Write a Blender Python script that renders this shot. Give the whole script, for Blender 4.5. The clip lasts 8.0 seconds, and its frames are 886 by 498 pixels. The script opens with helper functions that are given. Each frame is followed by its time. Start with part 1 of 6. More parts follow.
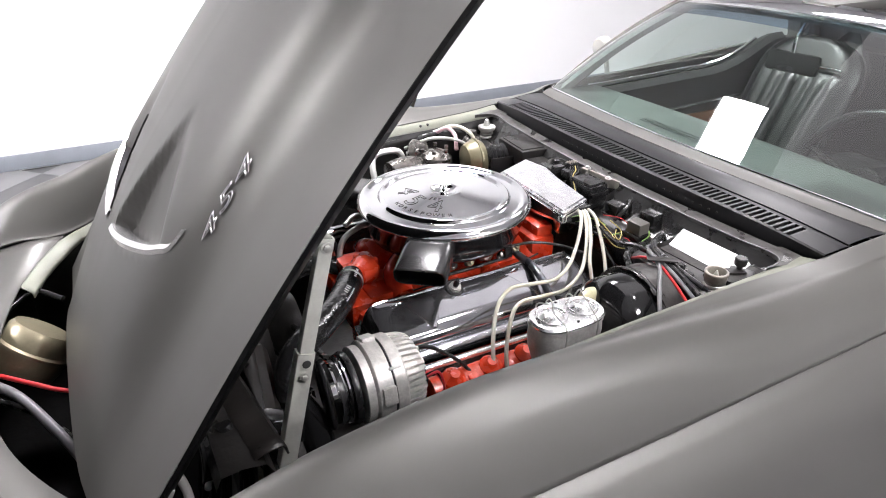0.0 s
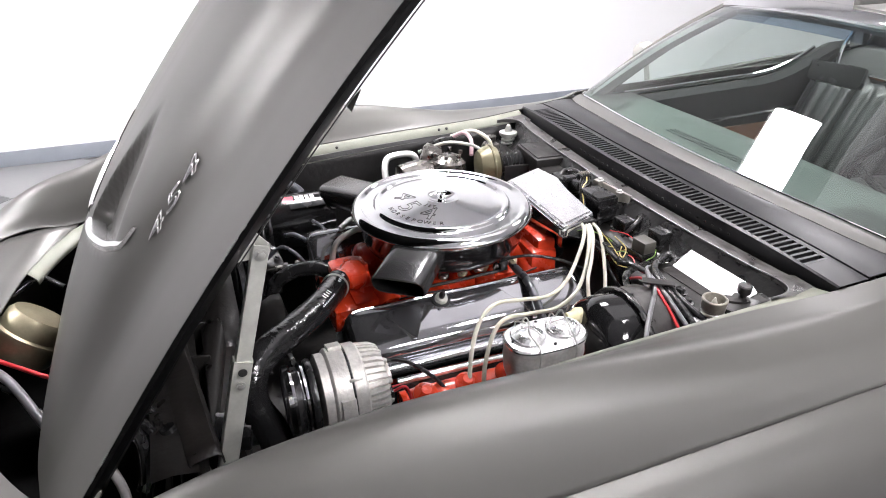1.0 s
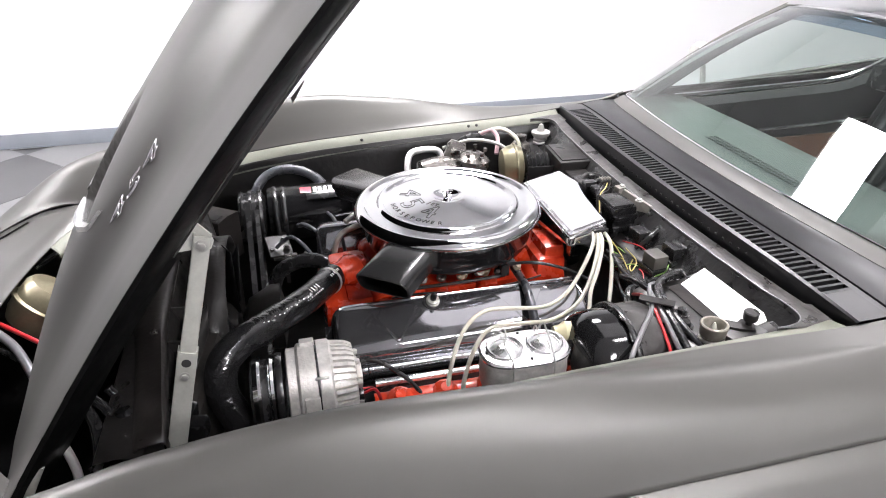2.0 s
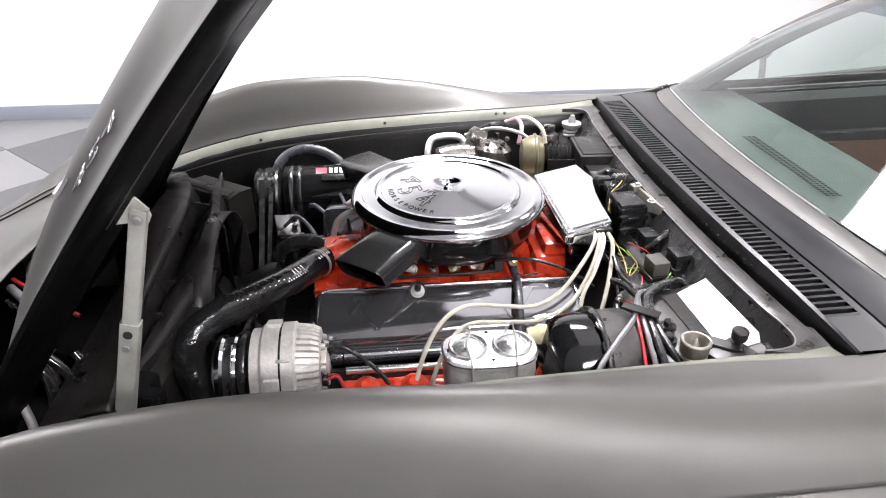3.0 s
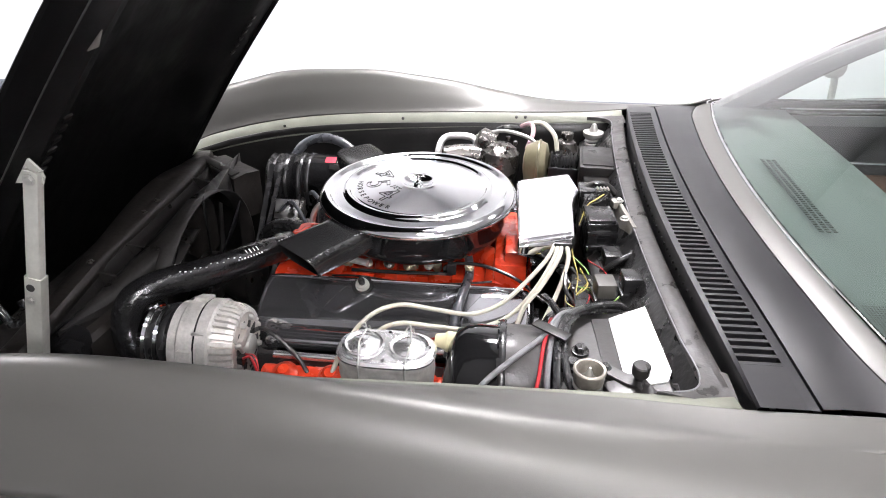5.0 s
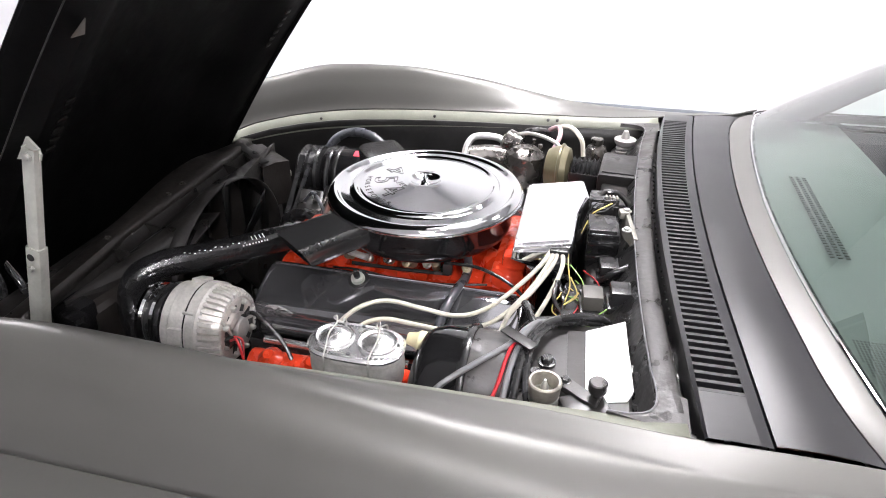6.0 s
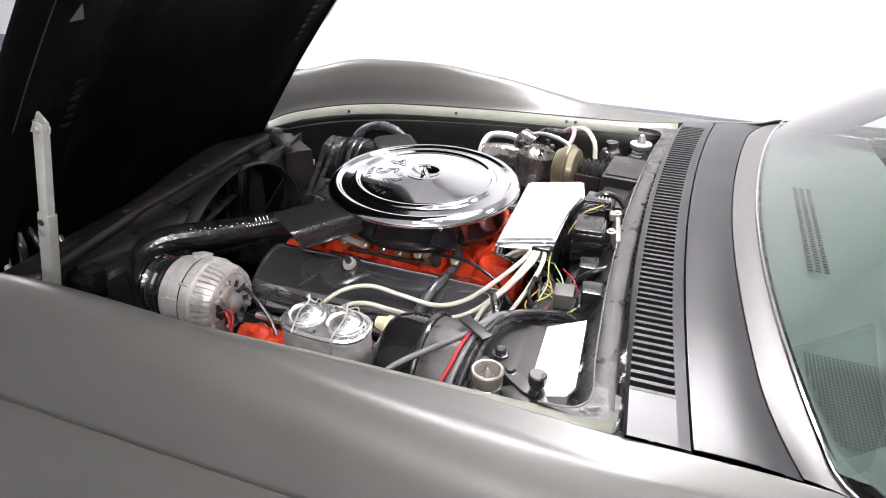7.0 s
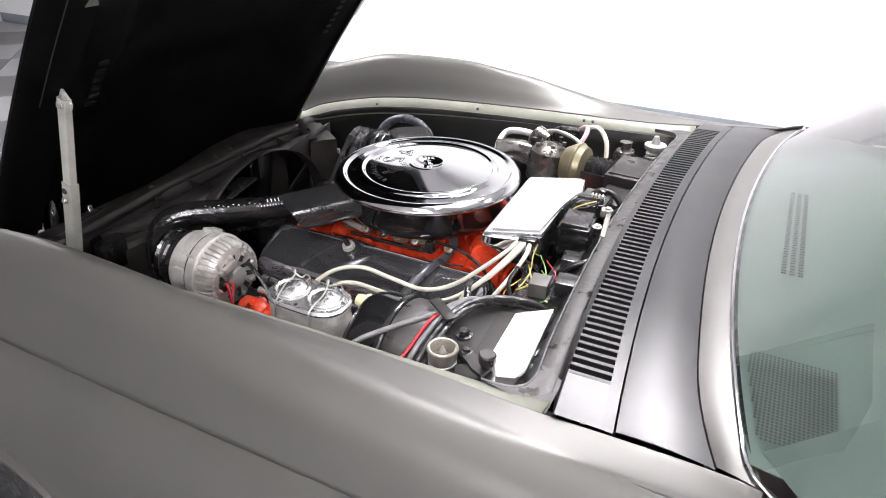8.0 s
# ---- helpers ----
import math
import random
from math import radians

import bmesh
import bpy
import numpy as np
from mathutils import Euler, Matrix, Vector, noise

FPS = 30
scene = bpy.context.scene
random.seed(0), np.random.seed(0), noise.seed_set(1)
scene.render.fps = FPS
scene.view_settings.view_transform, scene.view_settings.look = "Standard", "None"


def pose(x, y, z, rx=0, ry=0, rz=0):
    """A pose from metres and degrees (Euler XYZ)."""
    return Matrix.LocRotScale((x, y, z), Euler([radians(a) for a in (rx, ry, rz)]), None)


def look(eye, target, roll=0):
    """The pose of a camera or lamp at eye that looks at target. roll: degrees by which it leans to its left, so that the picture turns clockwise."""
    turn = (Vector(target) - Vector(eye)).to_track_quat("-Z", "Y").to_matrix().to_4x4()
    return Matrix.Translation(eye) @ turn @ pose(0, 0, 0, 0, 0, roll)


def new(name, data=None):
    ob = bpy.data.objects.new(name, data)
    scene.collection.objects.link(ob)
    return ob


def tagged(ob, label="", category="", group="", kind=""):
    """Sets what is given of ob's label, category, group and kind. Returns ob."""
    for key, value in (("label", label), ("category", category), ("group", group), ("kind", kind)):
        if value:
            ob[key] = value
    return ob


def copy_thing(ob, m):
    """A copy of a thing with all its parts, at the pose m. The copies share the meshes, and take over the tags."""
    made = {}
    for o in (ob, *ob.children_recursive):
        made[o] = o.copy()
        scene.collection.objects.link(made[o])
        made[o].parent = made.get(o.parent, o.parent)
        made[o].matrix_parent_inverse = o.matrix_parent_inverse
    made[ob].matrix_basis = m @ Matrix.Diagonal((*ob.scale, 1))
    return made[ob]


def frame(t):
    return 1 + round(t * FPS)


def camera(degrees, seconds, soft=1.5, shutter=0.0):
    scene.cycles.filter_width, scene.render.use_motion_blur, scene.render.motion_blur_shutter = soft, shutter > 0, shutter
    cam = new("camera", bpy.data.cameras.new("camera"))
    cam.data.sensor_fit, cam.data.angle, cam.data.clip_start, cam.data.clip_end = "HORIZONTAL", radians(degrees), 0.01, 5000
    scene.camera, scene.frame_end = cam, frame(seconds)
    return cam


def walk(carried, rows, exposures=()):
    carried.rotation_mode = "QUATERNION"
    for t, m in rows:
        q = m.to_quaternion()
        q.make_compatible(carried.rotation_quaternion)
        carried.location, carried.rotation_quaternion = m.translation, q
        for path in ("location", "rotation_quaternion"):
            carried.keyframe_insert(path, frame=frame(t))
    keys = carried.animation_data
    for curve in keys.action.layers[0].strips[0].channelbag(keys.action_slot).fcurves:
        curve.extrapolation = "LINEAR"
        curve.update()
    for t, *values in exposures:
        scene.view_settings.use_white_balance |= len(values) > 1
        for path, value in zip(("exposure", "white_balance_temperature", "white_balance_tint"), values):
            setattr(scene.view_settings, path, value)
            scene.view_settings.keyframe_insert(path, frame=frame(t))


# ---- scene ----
cam = camera(67.6, 8.0, 1.0)
PATH = [
    (0, (-0.699, -1.251, 1.526), (0.139, 0.293, 0.571), 0.5),
    (0.5, (-0.62, -1.26, 1.522), (0.153, 0.319, 0.567), 0.4),
    (1, (-0.524, -1.274, 1.517), (0.134, 0.357, 0.565), 0.3),
    (1.5, (-0.438, -1.282, 1.512), (0.112, 0.388, 0.558), 0.3),
    (3, (-0.158, -1.272, 1.49), (0.037, 0.449, 0.488), 0.3),
    (3.5, (-0.072, -1.264, 1.483), (0.022, 0.458, 0.471), 0.3),
    (4, (0.021, -1.255, 1.479), (0.027, 0.473, 0.471), 0.4),
    (4.5, (0.104, -1.254, 1.474), (0.021, 0.475, 0.471), 0.4),
    (4.7, (0.137, -1.255, 1.469), (0.02, 0.476, 0.475), 0.4),
    (6, (0.347, -1.218, 1.467), (-0.067, 0.466, 0.471), 0.4),
    (6.5, (0.426, -1.206, 1.465), (-0.085, 0.452, 0.471), 0.4),
    (7, (0.509, -1.206, 1.466), (-0.1, 0.419, 0.473), 0.6),
    (7.5, (0.585, -1.202, 1.466), (-0.113, 0.387, 0.473), 0.6),
    (8, (0.661, -1.196, 1.465), (-0.122, 0.354, 0.473), 0.6),
]
walk(cam, [(t, look(eye, target, roll)) for t, eye, target, roll in PATH])

# ---- light ----
world = bpy.data.worlds.new("world")
scene.world = world
world.use_nodes = True
world.node_tree.nodes["Background"].inputs[0].default_value = (0.95, 0.97, 1.0, 1)
world.node_tree.nodes["Background"].inputs[1].default_value = 0.06
scene.view_settings.exposure = 0.10
PANEL_GLOW = 116.0


# ---- materials ----
def material(name, color, rough=0.5, metal=0.0, vary=0.12, scale=12.0, bump=0.0, fine=180.0, coat=0.0, spec=0.5):
    """A surface with two scales of variation in colour, and fine relief."""
    m = bpy.data.materials.new(name)
    m.use_nodes = True
    nt = m.node_tree
    b = nt.nodes["Principled BSDF"]
    tc = nt.nodes.new("ShaderNodeTexCoord")
    n1, n2 = nt.nodes.new("ShaderNodeTexNoise"), nt.nodes.new("ShaderNodeTexNoise")
    n1.inputs["Scale"].default_value, n1.inputs["Detail"].default_value = scale, 4
    n2.inputs["Scale"].default_value, n2.inputs["Detail"].default_value = fine, 3
    for n in (n1, n2):
        nt.links.new(tc.outputs["Object"], n.inputs["Vector"])
    add = nt.nodes.new("ShaderNodeMath")
    add.operation = "MULTIPLY_ADD"
    add.inputs[1].default_value = 0.35
    nt.links.new(n2.outputs["Fac"], add.inputs[0])
    nt.links.new(n1.outputs["Fac"], add.inputs[2])
    ramp = nt.nodes.new("ShaderNodeMapRange")
    ramp.inputs[1].default_value, ramp.inputs[2].default_value = 0.4, 0.95
    ramp.inputs[3].default_value, ramp.inputs[4].default_value = 1 - vary, 1 + vary
    nt.links.new(add.outputs[0], ramp.inputs[0])
    mul = nt.nodes.new("ShaderNodeVectorMath")
    mul.operation = "SCALE"
    mul.inputs[0].default_value = color
    nt.links.new(ramp.outputs[0], mul.inputs["Scale"])
    nt.links.new(mul.outputs[0], b.inputs["Base Color"])
    rr = nt.nodes.new("ShaderNodeMapRange")
    rr.inputs[1].default_value, rr.inputs[2].default_value = 0.3, 0.7
    rr.inputs[3].default_value, rr.inputs[4].default_value = max(0.02, rough * (1 - vary)), min(1, rough * (1 + vary))
    nt.links.new(n1.outputs["Fac"], rr.inputs[0])
    nt.links.new(rr.outputs[0], b.inputs["Roughness"])
    b.inputs["Metallic"].default_value = metal
    b.inputs["Coat Weight"].default_value = coat
    b.inputs["Coat Roughness"].default_value = 0.06
    b.inputs["Specular IOR Level"].default_value = spec
    if bump:
        bp = nt.nodes.new("ShaderNodeBump")
        bp.inputs["Strength"].default_value, bp.inputs["Distance"].default_value = bump, 0.002
        nt.links.new(n2.outputs["Fac"], bp.inputs["Height"])
        nt.links.new(bp.outputs[0], b.inputs["Normal"])
    return m


def pane_material(name, tint):
    """Thin window glass: clear, with a mirror film that grows at grazing angles."""
    m = bpy.data.materials.new(name)
    m.use_nodes = True
    nt = m.node_tree
    nt.nodes.remove(nt.nodes["Principled BSDF"])
    tr, gl, mix, fr = (nt.nodes.new(k) for k in ("ShaderNodeBsdfTransparent", "ShaderNodeBsdfGlossy", "ShaderNodeMixShader", "ShaderNodeFresnel"))
    tr.inputs[0].default_value = (*tint, 1)
    gl.inputs["Roughness"].default_value = 0.01
    fr.inputs[0].default_value = 1.5
    dbl = nt.nodes.new("ShaderNodeMath")
    dbl.operation, dbl.use_clamp = "MULTIPLY", True
    dbl.inputs[1].default_value = 1.75
    nt.links.new(fr.outputs[0], dbl.inputs[0])
    nt.links.new(dbl.outputs[0], mix.inputs[0])
    nt.links.new(tr.outputs[0], mix.inputs[1])
    nt.links.new(gl.outputs[0], mix.inputs[2])
    nt.links.new(mix.outputs[0], nt.nodes["Material Output"].inputs[0])
    return m


def glow_material(name, strength):
    m = bpy.data.materials.new(name)
    m.use_nodes = True
    b = m.node_tree.nodes["Principled BSDF"]
    b.inputs["Base Color"].default_value = (0.9, 0.9, 0.9, 1)
    b.inputs["Emission Color"].default_value = (1.0, 0.962, 0.998, 1)
    b.inputs["Emission Strength"].default_value = strength
    return m


PAINT = material("satin_grey_paint", (0.088, 0.086, 0.080), 0.42, 0.32, 0.05, 3.0, 0.03, 900, spec=0.6)
PRIMER = material("pale_green_primer", (0.185, 0.192, 0.155), 0.5, 0, 0.16, 14, 0.1, 300)
COWL = material("satin_black_cowl", (0.010, 0.010, 0.0115), 0.37, 0.0, 0.08, 8, 0.05, 700, spec=0.42)
BLACK = material("semi_gloss_black", (0.017, 0.017, 0.0175), 0.26, 0, 0.12, 15, 0.03, 200)
GLOSS = material("gloss_black_enamel", (0.009, 0.009, 0.0095), 0.1, 0, 0.2, 8, 0.0, 200, coat=0.2)
DULL = material("dusty_black", (0.013, 0.0121, 0.0115), 0.42, 0, 0.4, 18, 0.25, 120, spec=0.28)
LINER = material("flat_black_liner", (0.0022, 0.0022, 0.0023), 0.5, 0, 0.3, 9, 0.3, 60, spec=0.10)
TIN = material("pressed_tin", (0.92, 0.92, 0.92), 0.26, 0.92, 0.06, 26, 0.3, 45)
BAY = material("undercoat_black", (0.017, 0.0165, 0.016), 0.42, 0, 0.35, 9, 0.6, 60, spec=0.35)
WRINKLED = material("wrinkled_black_sealer", (0.012, 0.0118, 0.0118), 0.28, 0, 0.35, 25, 1.0, 55)
SHELF = material("worn_dark_grey_panel", (0.026, 0.0247, 0.024), 0.36, 0.1, 0.3, 16, 0.15, 150)
CHROME = material("chrome", (0.90, 0.905, 0.915), 0.06, 1, 0.05, 10)
BRIGHT = material("bright_tin_plate", (0.80, 0.80, 0.80), 0.2, 0.85, 0.1, 30, 0.1, 120)
RELAY = material("dusty_grey_plastic", (0.065, 0.062, 0.055), 0.5, 0, 0.2, 30, 0.1, 200)
LEDGE = material("worn_grey_ledge", (0.043, 0.041, 0.0395), 0.42, 0.0, 0.55, 30, 0.4, 90, spec=0.42)
SHIELD = material("bright_pressed_steel", (0.76, 0.76, 0.78), 0.26, 0.8, 0.12, 30, 0.25, 60)
DUSTY = material("dusty_brown_black", (0.017, 0.0150, 0.0138), 0.42, 0, 0.35, 16, 0.3, 90, spec=0.3)
STEEL = material("brushed_aluminium", (0.86, 0.85, 0.83), 0.40, 0.75, 0.12, 30, 0.2, 250)
ZINC = material("zinc_plated_steel", (0.50, 0.50, 0.47), 0.42, 0.75, 0.2, 22, 0.12, 160)
ROLLED = material("smoked_chrome", (0.42, 0.42, 0.44), 0.19, 0.95, 0.1, 12, 0.05, 60)
DARKCHROME = material("gloss_black_chrome", (0.34, 0.34, 0.355), 0.085, 0.9, 0.15, 9, 0.06, 30)
PALEZINC = material("pale_zinc_plate", (0.52, 0.525, 0.48), 0.38, 0.45, 0.15, 30, 0.15, 160)
DIRTYZINC = material("dirty_zinc", (0.30, 0.28, 0.24), 0.42, 0.5, 0.3, 60, 0.3, 160)
OLIVE = material("olive_zinc_chromate", (0.185, 0.168, 0.105), 0.36, 0.5, 0.2, 18, 0.08, 150)
PALECAST = material("pale_oxidised_cast", (0.22, 0.21, 0.185), 0.5, 0.3, 0.25, 40, 0.4, 150)
CAST = material("cast_iron_grey", (0.52, 0.485, 0.45), 0.40, 0.6, 0.25, 28, 0.35, 220)
OILY = material("oily_cast_metal", (0.125, 0.118, 0.11), 0.26, 0.75, 0.4, 30, 0.5, 120)
BRASS = material("yellow_zinc_chromate", (0.29, 0.26, 0.175), 0.35, 0.6, 0.2, 14, 0.05, 150)
RED = material("orange_red_engine_enamel", (0.60, 0.047, 0.016), 0.26, 0, 0.3, 24, 0.9, 45, coat=0.4)
SNORKEL = material("gloss_black_sheet", (0.020, 0.020, 0.0205), 0.20, 0, 0.15, 12, 0.03, 200, spec=0.7)
ALUMINIUM = material("cast_aluminium", (0.60, 0.585, 0.555), 0.46, 0.4, 0.2, 45, 0.35, 180)
HOSE = material("wet_look_rubber", (0.011, 0.011, 0.0115), 0.15, 0, 0.25, 30, 0.9, 70, spec=0.6)
RUBBER = material("black_rubber", (0.020, 0.020, 0.0205), 0.26, 0, 0.25, 30, 0.45, 140)
WIRE = material("cream_silicone_wire", (0.54, 0.52, 0.44), 0.38, 0, 0.12, 40, 0.05, 200)
WHITE = material("white_plate", (0.86, 0.86, 0.86), 0.4, 0, 0.04, 20, 0.05, 100)
CREAM = material("cream_plastic", (0.62, 0.57, 0.36), 0.45, 0, 0.1, 30)
VINYL = material("dark_green_black_vinyl", (0.0070, 0.0080, 0.0077), 0.40, 0, 0.2, 14, 0.25, 260)
DASH = material("dark_green_grey_dash", (0.092, 0.110, 0.102), 0.55, 0, 0.15, 10, 0.2, 300)
CARPET = material("brown_carpet", (0.16, 0.075, 0.045), 0.95, 0, 0.3, 60, 0.8, 400)
CEILING = material("grey_ceiling_paint", (0.80, 0.79, 0.80), 0.8, 0, 0.06, 2, 0.04, 200)
# tones of the unseen side walls, set to hold back bounced light
GREYWALL = material("unseen_wall_grey", (0.38, 0.38, 0.385), 0.7, 0, 0.06, 2, 0.04, 200)
DARKWALL = material("darkened_unseen_wall", (0.10, 0.10, 0.103), 0.75, 0, 0.06, 2, 0.04, 200)
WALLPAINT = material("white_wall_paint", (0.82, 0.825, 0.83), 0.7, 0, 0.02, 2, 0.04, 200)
BASE = material("slate_blue_baseboard", (0.24, 0.26, 0.29), 0.5, 0, 0.08, 6, 0.05, 200)
TILE_LIGHT = material("light_grey_floor_tile", (0.19, 0.19, 0.193), 0.35, 0, 0.08, 3, 0.05, 60)
TILE_DARK = material("mid_grey_floor_tile", (0.08, 0.08, 0.083), 0.35, 0, 0.08, 3, 0.05, 60)
RED_WIRE = material("red_wire", (0.45, 0.02, 0.025), 0.4, 0, 0.1, 40)
YELLOW_WIRE = material("yellow_wire", (0.42, 0.33, 0.09), 0.4, 0, 0.1, 40)
GREEN_WIRE = material("green_wire", (0.20, 0.36, 0.08), 0.4, 0, 0.1, 40)
HAZY = material("hazy_hose", (0.055, 0.058, 0.066), 0.3, 0, 0.3, 30, 0.2, 120)
GREY_WIRE = material("grey_sleeve", (0.15, 0.15, 0.155), 0.4, 0, 0.15, 40, 0.2, 200)
PINK_TUBE = material("dusty_pink_tube", (0.45, 0.30, 0.32), 0.45, 0, 0.1, 40)
INK = material("black_print", (0.02, 0.02, 0.02), 0.5, 0, 0.1, 40)
LABEL_RED = material("red_label", (0.65, 0.03, 0.06), 0.4, 0, 0.1, 40)
GLASS = pane_material("green_tinted_glass", (0.71, 0.82, 0.77))
BAND = pane_material("blue_shade_band", (0.42, 0.52, 0.66))
LIGHT = glow_material("lit_diffuser", PANEL_GLOW)
DIMMED = glow_material("dimmed_diffuser", 30.0)
# weak glow for the added fill panel, no real fixture
FILL_GLOW = glow_material("dim_fill_glow", 1.15)


# ---- building helpers ----
def part(name, bm, mat, parent=None, label="", smooth=True, angle=38):
    """Links a bmesh as one mesh object under a thing or a part."""
    bmesh.ops.recalc_face_normals(bm, faces=bm.faces)
    me = bpy.data.meshes.new(name)
    if smooth:
        for f in bm.faces:
            f.smooth = True
        lim = radians(angle)
        for e in bm.edges:
            if len(e.link_faces) == 2 and e.calc_face_angle(0) > lim:
                e.smooth = False
    bm.to_mesh(me)
    bm.free()
    me.materials.append(mat)
    ob = new(name, me)
    if parent:
        ob.parent = parent
    if label:
        ob["label"] = label
    return ob


def catmull(pts, n=8):
    """A smooth line through the points."""
    P = [Vector(p) for p in pts]
    P = [2 * P[0] - P[1]] + P + [2 * P[-1] - P[-2]]
    out = []
    for i in range(1, len(P) - 2):
        a, b, c, d = P[i - 1:i + 3]
        for k in range(n):
            t = k / n
            out.append(0.5 * (2 * b + (c - a) * t + (2 * a - 5 * b + 4 * c - d) * t * t + (3 * b - a - 3 * c + d) * t ** 3))
    return out + [P[-2]]


def lerp(table, x):
    """Smooth reading of a small table of (x, value)."""
    xs, vs = [a for a, _ in table], [b for _, b in table]
    if x <= xs[0]:
        return vs[0]
    for i in range(len(xs) - 1):
        if x <= xs[i + 1]:
            t = (x - xs[i]) / (xs[i + 1] - xs[i])
            v0, v3 = vs[max(i - 1, 0)], vs[min(i + 2, len(vs) - 1)]
            x0, x3 = xs[max(i - 1, 0)], xs[min(i + 2, len(xs) - 1)]
            h = xs[i + 1] - xs[i]
            m1 = (vs[i + 1] - v0) / max(xs[i + 1] - x0, 1e-6) * h
            m2 = (v3 - vs[i]) / max(x3 - xs[i], 1e-6) * h
            return (2 * t ** 3 - 3 * t * t + 1) * vs[i] + (t ** 3 - 2 * t * t + t) * m1 + (3 * t * t - 2 * t ** 3) * vs[i + 1] + (t ** 3 - t * t) * m2
    return vs[-1]


def add_grid(bm, rows, close=False):
    vs = [[bm.verts.new(p) for p in r] for r in rows]
    n = len(vs[0])
    for a, b in zip(vs, vs[1:]):
        for k in range(n if close else n - 1):
            bm.faces.new((a[k], a[(k + 1) % n], b[(k + 1) % n], b[k]))
    return vs


def grid(rows, close=False):
    bm = bmesh.new()
    add_grid(bm, rows, close)
    return bm


def add_tube(bm, pts, r, seg=10, n=6, smooth_path=True, r_end=None):
    line = catmull(pts, n) if smooth_path and len(pts) > 2 else [Vector(p) for p in pts]
    up, rows = None, []
    for i, p in enumerate(line):
        d = (line[min(i + 1, len(line) - 1)] - line[max(i - 1, 0)]).normalized()
        if up is None:
            up = d.orthogonal().normalized()
        up = (up - d * up.dot(d)).normalized()
        side = d.cross(up)
        rad = r if r_end is None else r + (r_end - r) * i / (len(line) - 1)
        rows.append([p + rad * (math.cos(a) * up + math.sin(a) * side) for a in (2 * math.pi * k / seg for k in range(seg))])
    vs = add_grid(bm, rows, True)
    bm.faces.new(vs[0])
    bm.faces.new(vs[-1])


def tube(*runs, seg=10, n=6, smooth_path=True):
    """runs: (points, radius)."""
    bm = bmesh.new()
    for pts, r in runs:
        add_tube(bm, pts, r, seg, n, smooth_path)
    return bm


def add_lathe(bm, profile, at, axis=(0, 0, 1), seg=40, squash=1.0):
    """profile: (radius, height along the axis)."""
    q = Vector(axis).to_track_quat("Z", "Y")
    rows = [[Vector(at) + q @ Vector((r * math.cos(a), r * math.sin(a) * squash, h)) for a in (2 * math.pi * k / seg for k in range(seg))] for r, h in profile]
    vs = add_grid(bm, rows, True)
    bm.faces.new(vs[0])
    bm.faces.new(vs[-1])


def lathe(profile, at, axis=(0, 0, 1), seg=40, squash=1.0):
    bm = bmesh.new()
    add_lathe(bm, profile, at, axis, seg, squash)
    return bm


def add_box(bm, at, size, bevel=0.004, turn=(0, 0, 0), taper=1.0):
    m = pose(*at, *turn) @ Matrix.Diagonal((*size, 1))
    made = bmesh.ops.create_cube(bm, size=1, matrix=Matrix())["verts"]
    for v in made:
        if v.co.z > 0:
            v.co.x *= taper
            v.co.y *= taper
        v.co = m @ v.co
    if bevel:
        edges = {e for v in made for e in v.link_edges}
        bmesh.ops.bevel(bm, geom=list(edges), offset=bevel, segments=2, affect="EDGES", profile=0.6)


def box(at, size, bevel=0.004, turn=(0, 0, 0), taper=1.0):
    bm = bmesh.new()
    add_box(bm, at, size, bevel, turn, taper)
    return bm


def bolt(name, at, parent, r=0.007, h=0.006, axis=(0, 0, 1), mat=None, label=""):
    bm = lathe([(r * 1.5, 0), (r * 1.5, h * 0.25), (r * 1.1, h * 0.3)], at, axis, 16)
    add_lathe(bm, [(r, h * 0.3), (r, h * 0.9), (r * 0.85, h)], at, axis, 6)
    return part(name, bm, mat or ZINC, parent, label)


def empty(name, label, category):
    return tagged(new(name), label, category)


def solid(ob, thick, offset=-1):
    s = ob.modifiers.new("thickness", "SOLIDIFY")
    s.thickness, s.offset = thick, offset
    return ob


# ---- setting ----
FLOOR_Y = 3.3


